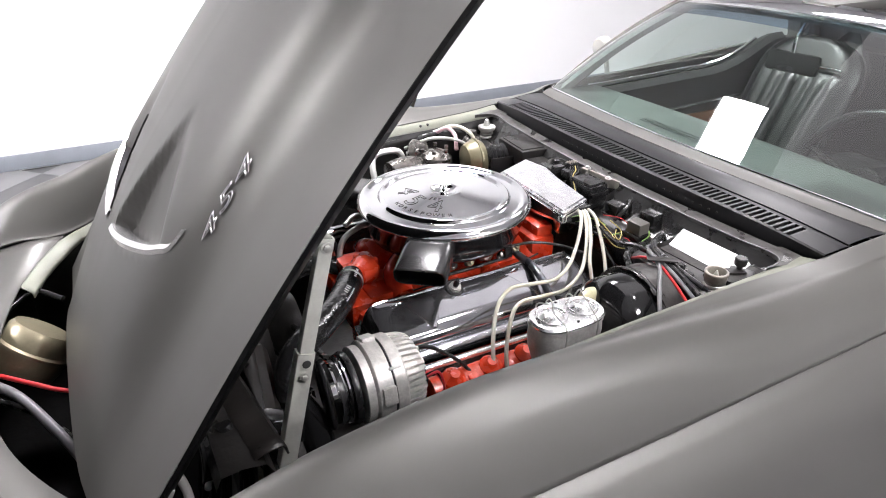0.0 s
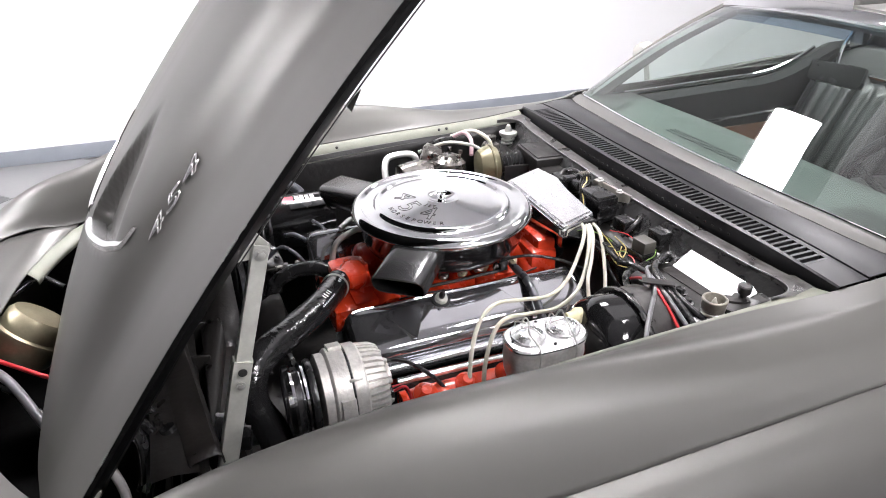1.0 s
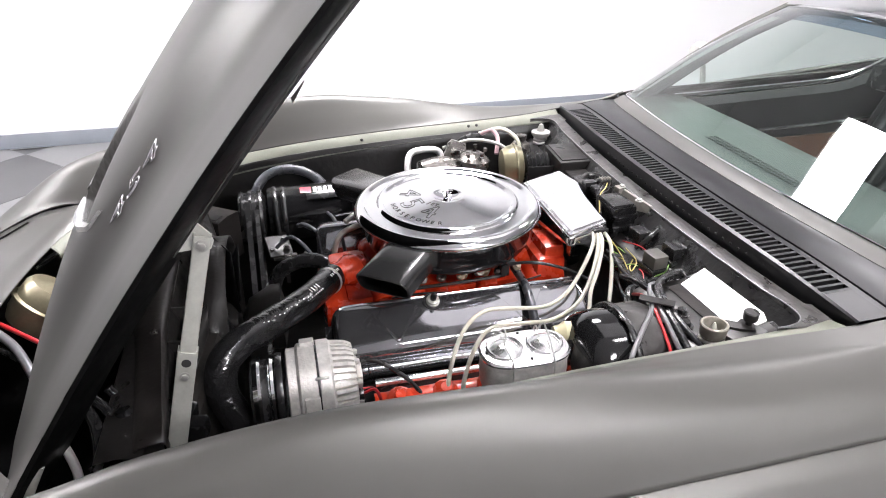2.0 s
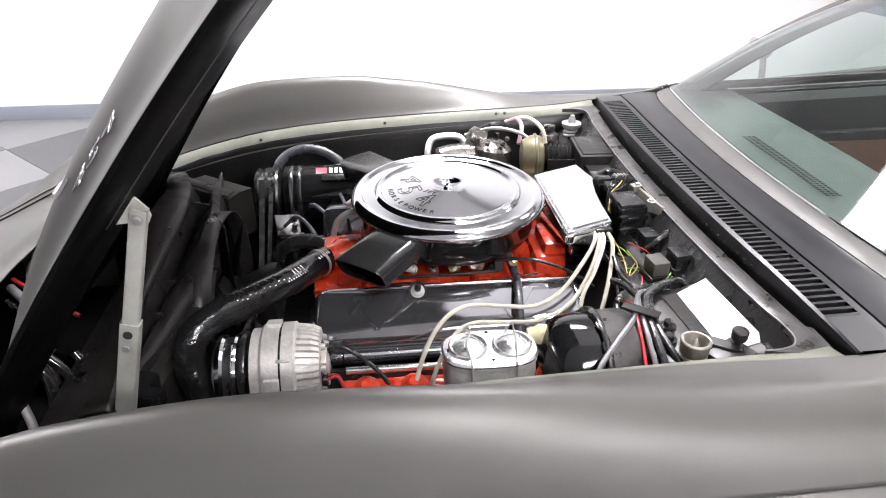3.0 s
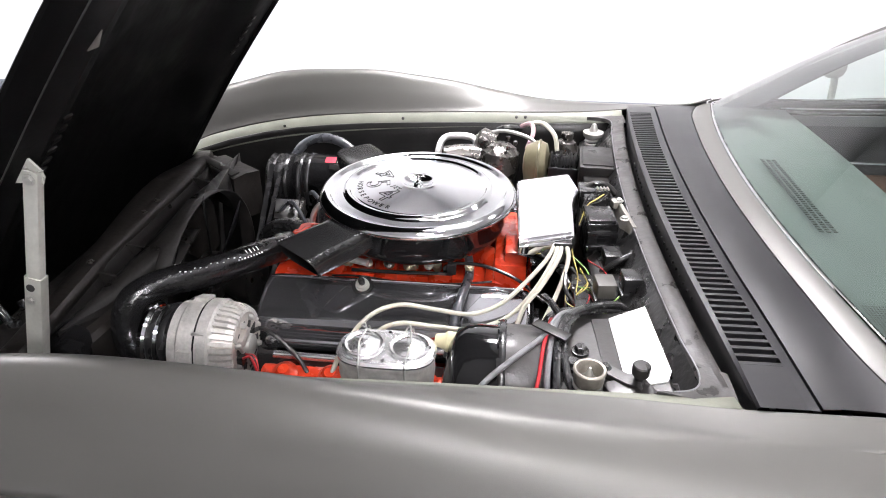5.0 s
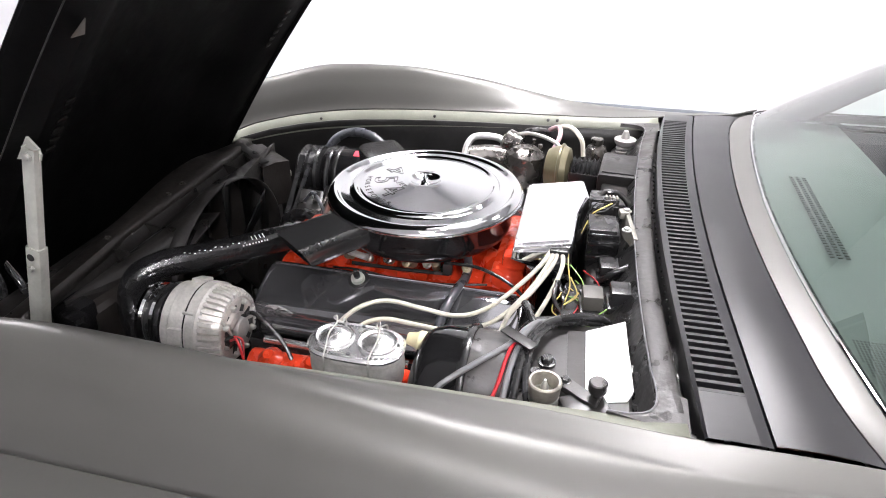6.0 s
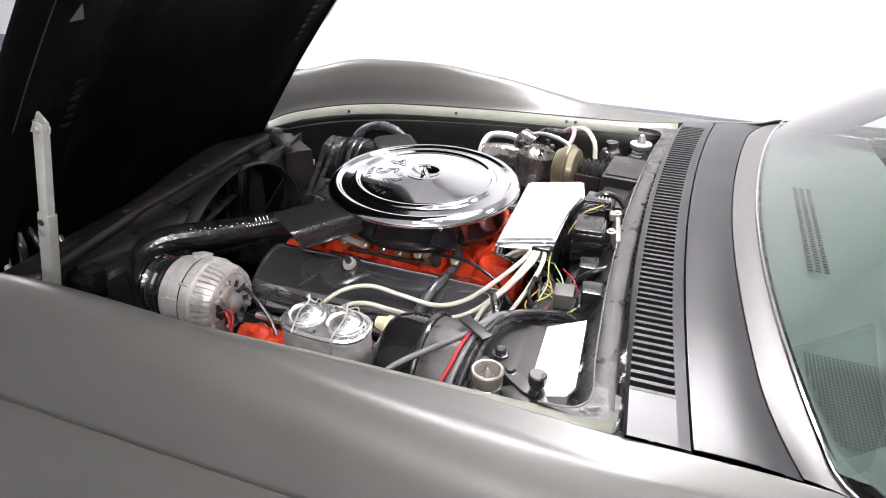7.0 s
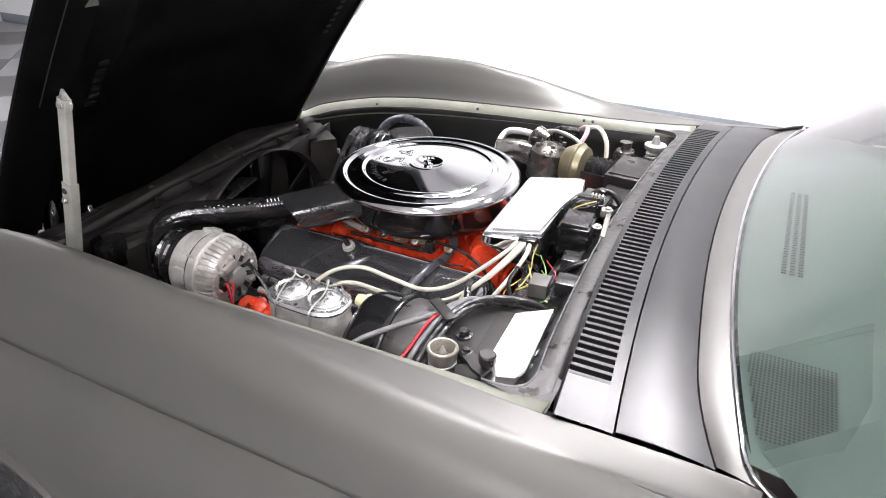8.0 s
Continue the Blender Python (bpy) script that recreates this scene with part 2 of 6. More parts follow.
def room():
    s = 0.61
    bm = box((0, -0.85, -0.03), (14, 8.3, 0.05), 0)
    floor = tagged(part("floor", bm, TILE_DARK, smooth=False), "glossy grey checkered studio floor laid on the diagonal", "floor", kind="structure")
    # light tiles of the diagonal chequer, slightly proud
    light = bpy.data.meshes.new("tile")
    b2 = box((0, 0, 0), (s - 0.003, s - 0.003, 0.012), 0.002)
    b2.to_mesh(light)
    b2.free()
    light.materials.append(TILE_LIGHT)
    dark = light.copy()
    dark.materials.clear()
    dark.materials.append(TILE_DARK)
    c, k = Vector((-1.919, 2.307, 0)), math.sqrt(0.5) * s
    for i in range(-16, 17):
        for j in range(-16, 17):
            p = c + Vector(((i + 0.5 - j - 0.5) * k, (i + j + 1) * k, 0))
            if -6.9 < p.x < 6.9 and -4.9 < p.y < 3.6:
                t = new("tile", light if (i + j) % 2 else dark)
                t.matrix_basis = pose(p.x, p.y, -0.004, 0, 0, 45)
                t.parent = floor
    # only the back wall is seen; the others are added to shape the light
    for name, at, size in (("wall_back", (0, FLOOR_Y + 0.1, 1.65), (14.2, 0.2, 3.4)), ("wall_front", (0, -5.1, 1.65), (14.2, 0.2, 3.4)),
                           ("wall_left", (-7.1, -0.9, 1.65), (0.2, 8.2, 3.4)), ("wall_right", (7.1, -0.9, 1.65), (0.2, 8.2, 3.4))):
        # front white bounces light onto the engine, left dark dims hood and fender
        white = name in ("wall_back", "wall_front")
        tagged(part(name, box(at, size, 0), WALLPAINT if white else DARKWALL if name == "wall_left" else GREYWALL, smooth=False), "plain white painted studio wall" if white else "unseen studio wall darkened to dim the hood" if name == "wall_left" else "unseen studio wall kept grey to limit fill light", "wall", kind="structure")
    tagged(part("ceiling", box((0, -0.9, 3.4), (14.2, 8.6, 0.1), 0), CEILING, smooth=False), "light grey painted studio ceiling", "ceiling", kind="structure")
    bm = bmesh.new()
    add_box(bm, (0, FLOOR_Y - 0.007, 0.05), (14, 0.014, 0.095), 0.004)
    tagged(part("baseboard", bm, BASE), "slate blue-grey baseboard along the white wall", "baseboard", kind="structure")


def ceiling_light(glow, label):
    top = empty("ceiling_light", label, "ceiling light")
    w, l = 1.2, 0.54
    bm = bmesh.new()
    for sx, sy, a, b in ((0, 1, w + 0.08, 0.04), (0, -1, w + 0.08, 0.04), (1, 0, 0.04, l), (-1, 0, 0.04, l)):
        add_box(bm, (sx * (w / 2 + 0.02), sy * (l / 2 + 0.02), -0.03), (a, b, 0.06), 0.004)
    part("frame", bm, WHITE, top)
    part("diffuser", box((0, 0, -0.02), (w, l, 0.02), 0.002), glow, top, smooth=False)
    return top


LAMPS = [(-3.3, 1.29), (0.2, 1.29), (2.0, -4.1)]
room()
lamp = ceiling_light(LIGHT, "bright white rectangular ceiling light panel")
lamp["group"] = "ceiling light panels"
lamp.matrix_basis = pose(LAMPS[0][0], LAMPS[0][1], 3.35)
for x, y in LAMPS[1:]:
    copy_thing(lamp, pose(x, y, 3.35))
for x, y, k in ((1.0, -1.0, 0.20), (0.65, -2.15, 0.57)):
    small = copy_thing(lamp, pose(x, y, 3.345) @ Matrix.Diagonal((k, k, 0.8, 1)))
    small["label"] = "small bright white ceiling light panel"

dimmed = ceiling_light(DIMMED, "dimmed white rectangular ceiling light panel")
dimmed["group"] = "ceiling light panels"
dimmed.matrix_basis = pose(3.2, 1.29, 3.35)
lamp.matrix_basis = lamp.matrix_basis @ Matrix.Diagonal((0.92, 0.92, 1, 1))

# added glowing panel: brightens the engine and gives the valve cover something to reflect
fill_panel = empty("added_fill_panel", "large dim glowing fill panel added under the ceiling for engine reflections", "light panel")
bm = bmesh.new()
for x, y, a, b in ((1.2, 0.72, 2.38, 0.04), (1.2, -0.72, 2.38, 0.04), (0.03, 0, 0.04, 1.4), (2.37, 0, 0.04, 1.4)):
    add_box(bm, (x, y, 3.325), (a, b, 0.05), 0.004)
part("frame", bm, WHITE, fill_panel)
part("diffuser", box((1.2, 0, 3.335), (2.3, 1.4, 0.02), 0.002), FILL_GLOW, fill_panel, smooth=False)

# ---- the car's body ----
car = empty("sports_car", "satin grey classic two-door sports car with its hood raised", "car")

LIP = [(-1.6, 0.50), (-1.27, 0.595), (-1.10, 0.672), (-1.03, 0.702), (-0.95, 0.722), (-0.87, 0.716), (-0.80, 0.728), (-0.7, 0.770), (-0.5, 0.821), (-0.3, 0.848), (0.0, 0.866), (0.3, 0.876), (0.40, 0.8795), (0.50, 0.8865), (0.60, 0.8965), (0.69, 0.905), (0.74, 0.916), (0.9, 0.922), (2.2, 0.94), (3.0, 0.90)]
CREST = [(-1.6, 0.51), (-1.27, 0.59), (-1.18, 0.645), (-1.10, 0.700), (-1.03, 0.745), (-0.95, 0.796), (-0.85, 0.838), (-0.75, 0.87), (-0.65, 0.893), (-0.55, 0.918), (-0.36, 0.94), (-0.19, 0.938), (-0.02, 0.925), (0.14, 0.907), (0.31, 0.890), (0.5, 0.883), (0.7, 0.889), (0.9, 0.893), (2.2, 0.98), (3.0, 0.88)]
CREST_FAR = [(-1.6, 0.51), (-1.27, 0.59), (-1.10, 0.700), (-0.95, 0.796), (-0.80, 0.845), (-0.73, 0.876), (-0.63, 0.906), (-0.5, 0.941), (-0.37, 0.953), (-0.2, 0.956), (-0.1, 0.946), (0.02, 0.932), (0.14, 0.910), (0.28, 0.889), (0.5, 0.882), (0.7, 0.885), (0.9, 0.892), (2.2, 0.98), (3.0, 0.88)]
CREASE = [(-1.6, 0.46), (-1.27, 0.53), (-1.0, 0.665), (-0.8, 0.750), (-0.6, 0.795), (0.0, 0.805), (0.6, 0.812), (2.2, 0.83)]
SIDE_Y = 0.583


INNER = [(-1.6, 0.583), (0.22, 0.583), (0.36, 0.588), (0.50, 0.6015), (0.58, 0.608), (0.69, 0.617), (0.74, 0.632), (0.78, 0.645), (3.0, 0.645)]


def taper(x):
    return 1 - 0.30 * max(0, (-0.95 - x) / 0.65) ** 2


def fender_rows(x, side):
    y0 = lerp(INNER, x)
    zl, zc, zk = lerp(LIP, x), lerp(CREST_FAR if side > 0 else CREST, x), lerp(CREASE, x)
    d = zc - zl
    e = max(0, min(1, (-0.72 - x) / 0.14))
    top = [(y0, zl), (y0 + 0.012, zl + (0.15 - 0.05 * e) * d), (y0 + 0.042, zl + (0.62 - 0.09 * e) * d), (0.662 + 0.01 * e, zc), (0.705 + 0.008 * e, zc - (0.2 - 0.06 * e) * (zc - zk)), (0.735, zk + 0.42 * (zc - zk)), (0.757, zk)]
    low = [(0.757, zk), (0.785, zk - 0.03), (0.825, zk - 0.10), (0.85, zk - 0.22), (0.845, 0.42), (0.80, 0.26), (0.77, 0.2)]
    k = taper(x) - 0.12 * max(0, (x - 2.3) / 0.65) ** 2
    shape = lambda pts, n: [Vector((p.x, p.y * k, p.z)) for p in catmull([(x, a, b) for a, b in pts], n)]
    skirt = shape(low, 8)
    for xw in (-0.36, 2.13):
        if abs(x - xw) < 0.34:
            arch = 0.32 + math.sqrt(0.34 ** 2 - (x - xw) ** 2)
            skirt = [Vector((p.x, p.y, max(p.z, min(arch, zk - 0.03)))) for p in skirt]
    return shape(top, 6), skirt


def side_panel(name, side, x0, x1, label, step=0.02):
    n = max(2, round((x1 - x0) / step))
    tops, lows = [], []
    for i in range(n + 1):
        a, b = fender_rows(x0 + (x1 - x0) * i / n, side)
        tops.append([Vector((p.x, p.y * side, p.z)) for p in a])
        lows.append([Vector((p.x, p.y * side, p.z)) for p in b])
    bm = grid(tops)
    add_grid(bm, lows)
    ob = part(name, bm, PAINT, car, label, angle=60)
    return solid(ob, 0.004, 1)


for side in (-1, 1):
    side_panel("fender", side, -1.55, 0.745, "satin grey front fender with a raised crest")
    side_panel("door", side, 0.75, 1.95, "satin grey door with chrome window sill")
    side_panel("rear_fender", side, 1.956, 2.95, "satin grey rear fender")


def opening_front(y):
    """Where the front edge of the hood opening lies."""
    return -0.985 + (0.30 if y > 0 else 0.95) * y * y + 0.9 * max(0, abs(y) - 0.36) ** 2


def nose_height(x, y, f):
    w = max(0, (abs(y) - 0.40) / (SIDE_Y - 0.40)) ** 1.6
    flat = 0.70 - 0.20 * f ** 1.1 + 0.012 * math.sin(math.pi * f)
    return flat * (1 - w) + lerp(LIP, x) * w


def nose():
    rows = []
    for i in range(9):
        f = i / 8
        row = []
        for k in range(49):
            y = -SIDE_Y + 2 * SIDE_Y * k / 48
            xo = opening_front(y)
            x = xo + (-1.60 + 0.25 * y * y - xo) * f
            row.append(Vector((x, y * taper(x), nose_height(x, y, f))))
        rows.append(row)
    solid(part("nose", grid(rows), PAINT, car, "satin grey nose panel"), 0.004)


nose()


def flange():
    """The pale return flange round the hood opening."""
    line = []
    for k in range(12):
        y = 0.37 + 0.017 * k
        line.append((opening_front(y) + 0.004, y, nose_height(opening_front(y), y, 0) + 0.001))
    near = []
    for k in range(33):
        x = 0.497 - (0.497 + 0.50) * k / 32
        near.append((x, -lerp(INNER, x), lerp(LIP, x)))
    for k in range(41):
        x = -0.80 + (0.497 + 0.80) * k / 40
        line.append((x, lerp(INNER, x), lerp(LIP, x)))
    for run in (line, near):
        rows = []
        flange_run(run, rows)
        solid(part("hood_opening_flange", grid(rows), PRIMER, car, "pale green primer flange along the hood opening", angle=70), 0.003)


def flange_run(run, rows):
    for x, y, z in run:
        inn = Vector((0.0 if abs(y) > 0.562 else 1.0, -math.copysign(1, y) if abs(y) > 0.3 else 0.0, 0)).normalized()
        p = Vector((x, y, z + 0.0015))
        drop = 0.016 + 0.02 * max(0, min(1, (0.4 - x) / 0.8)) if y > 0.3 else 0.010
        wide = 0.020 + 0.014 * max(0, min(1, (-0.72 - x) / 0.08)) + max(0, abs(y) - SIDE_Y)
        drop *= 1 - 0.75 * max(0, min(1, (-0.72 - x) / 0.08))
        rows.append([p, p + inn * 0.005 + Vector((0, 0, -0.001)), p + inn * wide + Vector((0, 0, -drop)), p + inn * (wide + 0.003) + Vector((0, 0, -drop - 0.012))])


flange()


def body_details():
    """Seams of the headlight lids and the small screws in the flange."""
    for e in (-1, 1):
        run = []
        for i in range(14):
            x, ya = -1.04 - 0.017 * i, 0.556 - 0.0046 * i
            y = ya / taper(x)
            xo = opening_front(y)
            run.append((x, e * ya, nose_height(x, y, (x - xo) / (-1.60 + 0.25 * y * y - xo)) + 0.0028))
        part("headlight_lid_seam", tube((run, 0.0026), seg=6), DULL, car, "thin dark headlight lid seam")
    for x in (-0.475, -0.12, 0.205, 0.23):
        drop = 0.016 + 0.02 * max(0, min(1, (0.4 - x) / 0.8))
        part("flange_screw", lathe([(0.0045, -0.002), (0.0045, 0.0015), (0.002, 0.003)], (x, SIDE_Y - 0.012, lerp(LIP, x) - 0.5 * drop + 0.002), (0, -0.5, 0.86), 10), DULL, car, "small dark flange screw")


body_details()


def bay():
    for side in (-1, 1):
        rows = []
        for k in range(15):
            x = -0.95 + 1.44 * k / 14
            z = lerp(LIP, x) - 0.022
            rows.append([Vector((x, side * 0.563, z)), Vector((x, side * 0.566, z - 0.04)), Vector((x, side * (0.57 + 0.008 * math.sin(k * 2.1)), z - 0.14)), Vector((x, side * 0.53, 0.30))])
        solid(part("inner_fender", grid(rows), BAY, car, "black undercoated inner fender"), 0.004)
    part("bay_floor", box((-0.25, 0, 0.28), (1.5, 1.08, 0.02), 0), BAY, car)
    # firewall with ledges under the cowl
    rows = []
    for k in range(25):
        y = -0.565 + 1.13 * k / 24
        b = 0.1 * y * y
        rows.append([Vector((0.345 + b, y, 0.30)), Vector((0.355 + b, y, 0.80)), Vector((0.375 + b, y, 0.815))])
    solid(part("firewall", grid(rows), BAY, car, "black undercoated firewall"), 0.005)


bay()


# cowl lines, from the bay to the windscreen
def cowl_z(y, x=0.5):
    back = max(0, min(1, (x - 0.56) / 0.17))
    return 0.918 - 0.03 * y * y - (0.20 - 0.06 * back) * max(0, abs(y) - 0.38) ** 2


def line_cowl(y):
    return 0.473 + 0.105 * y * y


def line_slot_front(y):
    return 0.483 + 0.085 * y * y


def line_slot_back(y):
    return 0.531 + 0.112 * y * y


def line_seam(y):
    return 0.549 + 0.105 * y * y


def line_strip(y):
    return 0.622 + 0.16 * y * y - 0.03 * y ** 4 + 0.85 * max(0, abs(y) - 0.45) ** 2


def line_glass(y):
    return 0.660 + 0.14 * y * y + 0.10 * y ** 4 + 17.0 * max(0, abs(y) - 0.6) ** 2 + 0.018 * max(0, y)


def strip_rows(front, back, y0, y1, dz0=0.0, dz1=0.0, n=36, cols=4, roll=0.0, wide=1.0):
    rows = []
    for k in range(n + 1):
        row = []
        for c in range(cols + 1):
            f = c / cols
            y = (y0 + (y1 - y0) * k / n) * (1 + (wide - 1) * f)
            x = front(y) + (back(y) - front(y)) * f
            row.append(Vector((x, y, cowl_z(y, x) + dz0 + (dz1 - dz0) * f + roll * math.sin(math.pi * f))))
        rows.append(row)
    return rows


def cowl():
    w = 0.603
    bm = grid([[r[0] + Vector((0.004, 0, -0.05)), r[0] + Vector((0, 0, -0.006)), *[p for p in r]] for r in strip_rows(line_cowl, line_slot_front, -w, w, -0.003, 0.0, 48, 1)])
    add_grid(bm, strip_rows(line_slot_back, lambda y: line_seam(y) - 0.0018, -w, w, 0.001, 0.0, 48, 1))
    for s in (-1, 1):
        add_grid(bm, strip_rows(line_slot_front, line_slot_back, s * w, s * 0.527, 0, 0.001, 4, 1))
    panel = part("cowl_vent_panel", bm, COWL, car, "satin black louvred cowl vent panel", smooth=False)
    # slats, one by one
    count = 70
    pitch = 1.054 / count
    for k in range(count + 1):
        y = -0.527 + pitch * k
        b2 = bmesh.new()
        vs = []
        for yy, dz in ((y - 0.0031, 0.0), (y + 0.0031, 0.0), (y + 0.0036, -0.010), (y - 0.0026, -0.010)):
            vs.append((Vector((line_slot_front(y), yy, cowl_z(y) + dz)), Vector((line_slot_back(y), yy, cowl_z(y) + 0.001 + dz))))
        a = [b2.verts.new(p[0]) for p in vs]
        c = [b2.verts.new(p[1]) for p in vs]
        for i in range(4):
            b2.faces.new((a[i], a[(i + 1) % 4], c[(i + 1) % 4], c[i]))
        b2.faces.new(a)
        b2.faces.new(c)
        part("slat", b2, COWL, panel, smooth=False)
    # plenum under the slats
    part("plenum", grid([[Vector((line_cowl(y) + 0.006, y, 0.86)), Vector((line_cowl(y) + 0.01, y, 0.80)), Vector((line_seam(y) - 0.004, y, 0.80)), Vector((line_seam(y) - 0.004, y, cowl_z(y) - 0.006))] for y in (-0.56 + 1.12 * k / 20 for k in range(21))]), BAY, car)
    rear = grid([[r[0] + Vector((0, 0, -0.02)), *r, r[-1] + Vector((0, 0, -0.02))] for r in strip_rows(lambda y: line_seam(y) + 0.001, line_strip, -0.601, 0.601, 0.002, 0.004, 40, 5, 0.004, 1.014)])
    part("wiper_cover", rear, COWL, car, "satin black wiper cover panel")
    strip = grid([[r[0] + Vector((0, 0, -0.02)), *r, r[-1] + Vector((0.004, 0, -0.02))] for r in strip_rows(lambda y: line_strip(y) + 0.0022, lambda y: line_glass(y), -0.606, 0.606, 0.0045, 0.014, 40, 5, 0.0015, 1.03)])
    part("windscreen_surround", strip, PAINT, car, "satin grey strip in front of the windscreen")
    part("windscreen_trim", tube(([(line_glass(y) + 0.003, y, cowl_z(y, 0.74) + 0.016) for y in (-0.665 + 1.33 * k / 40 for k in range(41))], 0.0028), seg=8, n=2), CHROME, car, "thin bright windscreen trim")
    # seal rail in front of the vent panel, wrinkled and black
    rows, ledge = [], []
    for k in range(49):
        y = -0.548 + 1.096 * k / 48
        b = 0.1 * y * y
        jig = 0.0025 * noise.noise((y * 25, 1.3, 0))
        rows.append([Vector((0.372 + b, y, 0.808)), Vector((0.396 + b, y, 0.818 + jig)), Vector((0.416 + b, y, 0.840 + 2 * jig)), Vector((0.428 + b, y, 0.858 + jig)), Vector((0.4345 + b, y, 0.868))])
        ledge.append([Vector((0.434 + b, y, 0.866)), Vector((0.4345 + b, y, 0.8715)), Vector((0.438 + b, y, 0.8738 + 0.2 * jig)), Vector((0.446 + b, y, 0.875)), Vector((0.463 + b, y, 0.879)), Vector((0.4675 + b, y, 0.876)), Vector((0.4690 + b, y, 0.835)), Vector((0.480 + b, y, 0.83))])
    part("cowl_rail", grid(rows), WRINKLED, car, "black sealed cowl rail with wrinkled sealer", angle=60)
    part("cowl_ledge", grid(ledge), LEDGE, car, "worn satin grey ledge in front of the cowl", angle=60)
    for e in (-1, 1):
        arc = [(0.400, 0.5625), (0.425, 0.5615), (0.447, 0.555), (0.459, 0.541), (0.4625, 0.520), (0.4605, 0.495)]
        corner, lip = [], []
        for p in catmull([(x, y, 0) for x, y in arc], 5):
            corner.append([Vector((p.x, e * p.y, 0.866)), Vector((p.x, e * p.y, 0.8758)), Vector((0.500, e * min(0.590, p.y + 0.025), 0.8785))])
            lip.append((p.x, e * p.y, 0.8762))
        lip += [(0.4345 + 0.1 * y * y, e * y, 0.8742) for y in (0.45, 0.38, 0.30, 0.2, 0.1, 0.0)]
        part("ledge_corner", grid(corner), LEDGE, car, "rounded worn grey corner of the ledge", angle=50)
        part("opening_lip", tube((lip, 0.0013), seg=7), GREY_WIRE, car, "thin pale worn lip of the hood opening")
    for k in range(26):
        y = -0.36 + 0.55 * k / 25
        part("seal_clip", lathe([(0.002, 0), (0.003, 0.002), (0.002, 0.003)], (line_cowl(y) - 0.002, y, 0.893), (-1, 0, 0), 8), DULL, panel)


cowl()


for e in (-1, 1):
    part("cowl_end_seal", box((0.61, e * 0.600, 0.866), (0.25, 0.05, 0.02), 0.004, (0, -5, e * 5)), RUBBER, car, "black seal under the end of the cowl")


# ---- windscreen, pillars, cabin ----
def screen_point(f, y):
    """f runs up the glass, y across at its base."""
    k = 1 - 0.21 * f
    x = line_glass(y) + 0.004 + (1.115 + 0.19 * y * y - line_glass(y)) * f
    low, top = cowl_z(y, 0.74) + 0.016, 1.228 - 0.09 * y * y
    return Vector((x, y * k, low + (top - low) * f + 0.02 * math.sin(math.pi * f)))


glass = part("windscreen", grid([[screen_point(i / 14, -0.665 + 1.33 * k / 40) for k in range(41)] for i in range(15)]), GLASS, car, "green tinted windscreen glass")
glass.visible_shadow = False


part("windscreen_gasket", grid([[screen_point(f, y * 0.985) + Vector((0.002, 0, -0.0035)) for f in (0.0, 0.004, 0.009)] for y in (-0.66 + 1.32 * k / 40 for k in range(41))]), RUBBER, car, "black rubber gasket along the foot of the windscreen")


part("shade_band", grid([[screen_point(f, y * 0.985) + Vector((0.003, 0, -0.005)) for f in (0.86, 0.9, 0.95, 0.99)] for y in (-0.66 + 1.32 * k / 40 for k in range(41))]), BAND, car, "blue shade band along the top of the windscreen").visible_shadow = False


def pillars():
    for s in (-1, 1):
        rows = []
        for i in range(13):
            f = 0.02 + 0.97 * i / 12
            a, c = screen_point(f, 0.655 * s), screen_point(f, 0.575 * s)
            rows.append([a + Vector((0.006, 0, -0.008)), c + Vector((0.010, 0, -0.010)), c + Vector((0.045, 0.02 * s, -0.03)), a + Vector((0.05, 0, -0.03))])
        part("pillar_trim", grid(rows), DASH, car, "dark green-grey inner pillar trim", angle=60)
    for s in (-1, 1):
        rows = []
        for i in range(13):
            f = i / 12
            a = screen_point(f, 0.662 * s)
            o = Vector((0.012, 0.028 * s, -0.012))
            rows.append([a + Vector((-0.004, -0.012 * s, 0.004)), a + Vector((0.0, 0.012 * s, 0.004)), a + o + Vector((0.01, 0.006 * s, 0)), a + Vector((0.05, 0.026 * s, -0.03)), a + Vector((0.055, 0.002 * s, -0.03)), a + Vector((0.012, -0.012 * s, -0.01))])
        part("windscreen_pillar", grid(rows, True), PAINT, car, "satin grey windscreen pillar")
    rows = []
    for k in range(25):
        y = -0.66 + 1.32 * k / 24
        a = screen_point(1.0, y)
        rows.append([a + Vector((-0.012, 0, 0.002)), a + Vector((0.005, 0, 0.01)), a + Vector((0.09, 0, 0.022)), a + Vector((0.13, 0, 0.015)), a + Vector((0.13, 0, -0.02)), a + Vector((0.02, 0, -0.028)), a + Vector((-0.008, 0, -0.012))])
    part("roof_header", grid(rows, True), CHROME, car, "bright roof header over the windscreen")
    bm = box((1.50, 0, 1.238), (0.62, 0.11, 0.03), 0.01)
    part("roof_bar", bm, PAINT, car, "satin grey roof bar between open roof panels")
    bm = box((1.95, 0, 1.19), (0.32, 1.0, 0.06), 0.02)
    add_box(bm, (1.98, -0.52, 1.04), (0.24, 0.06, 0.32), 0.02, (12, 0, 0))
    add_box(bm, (1.98, 0.52, 1.04), (0.24, 0.06, 0.32), 0.02, (-12, 0, 0))
    part("rear_roof_hoop", bm, PAINT, car, "satin grey rear roof hoop")


pillars()


def sill_rise(x):
    return 0.013 * max(0, (x - 0.97) / 0.46) + 0.05 * min(1.4, max(0, (x - 1.5) / 0.23)) ** 2


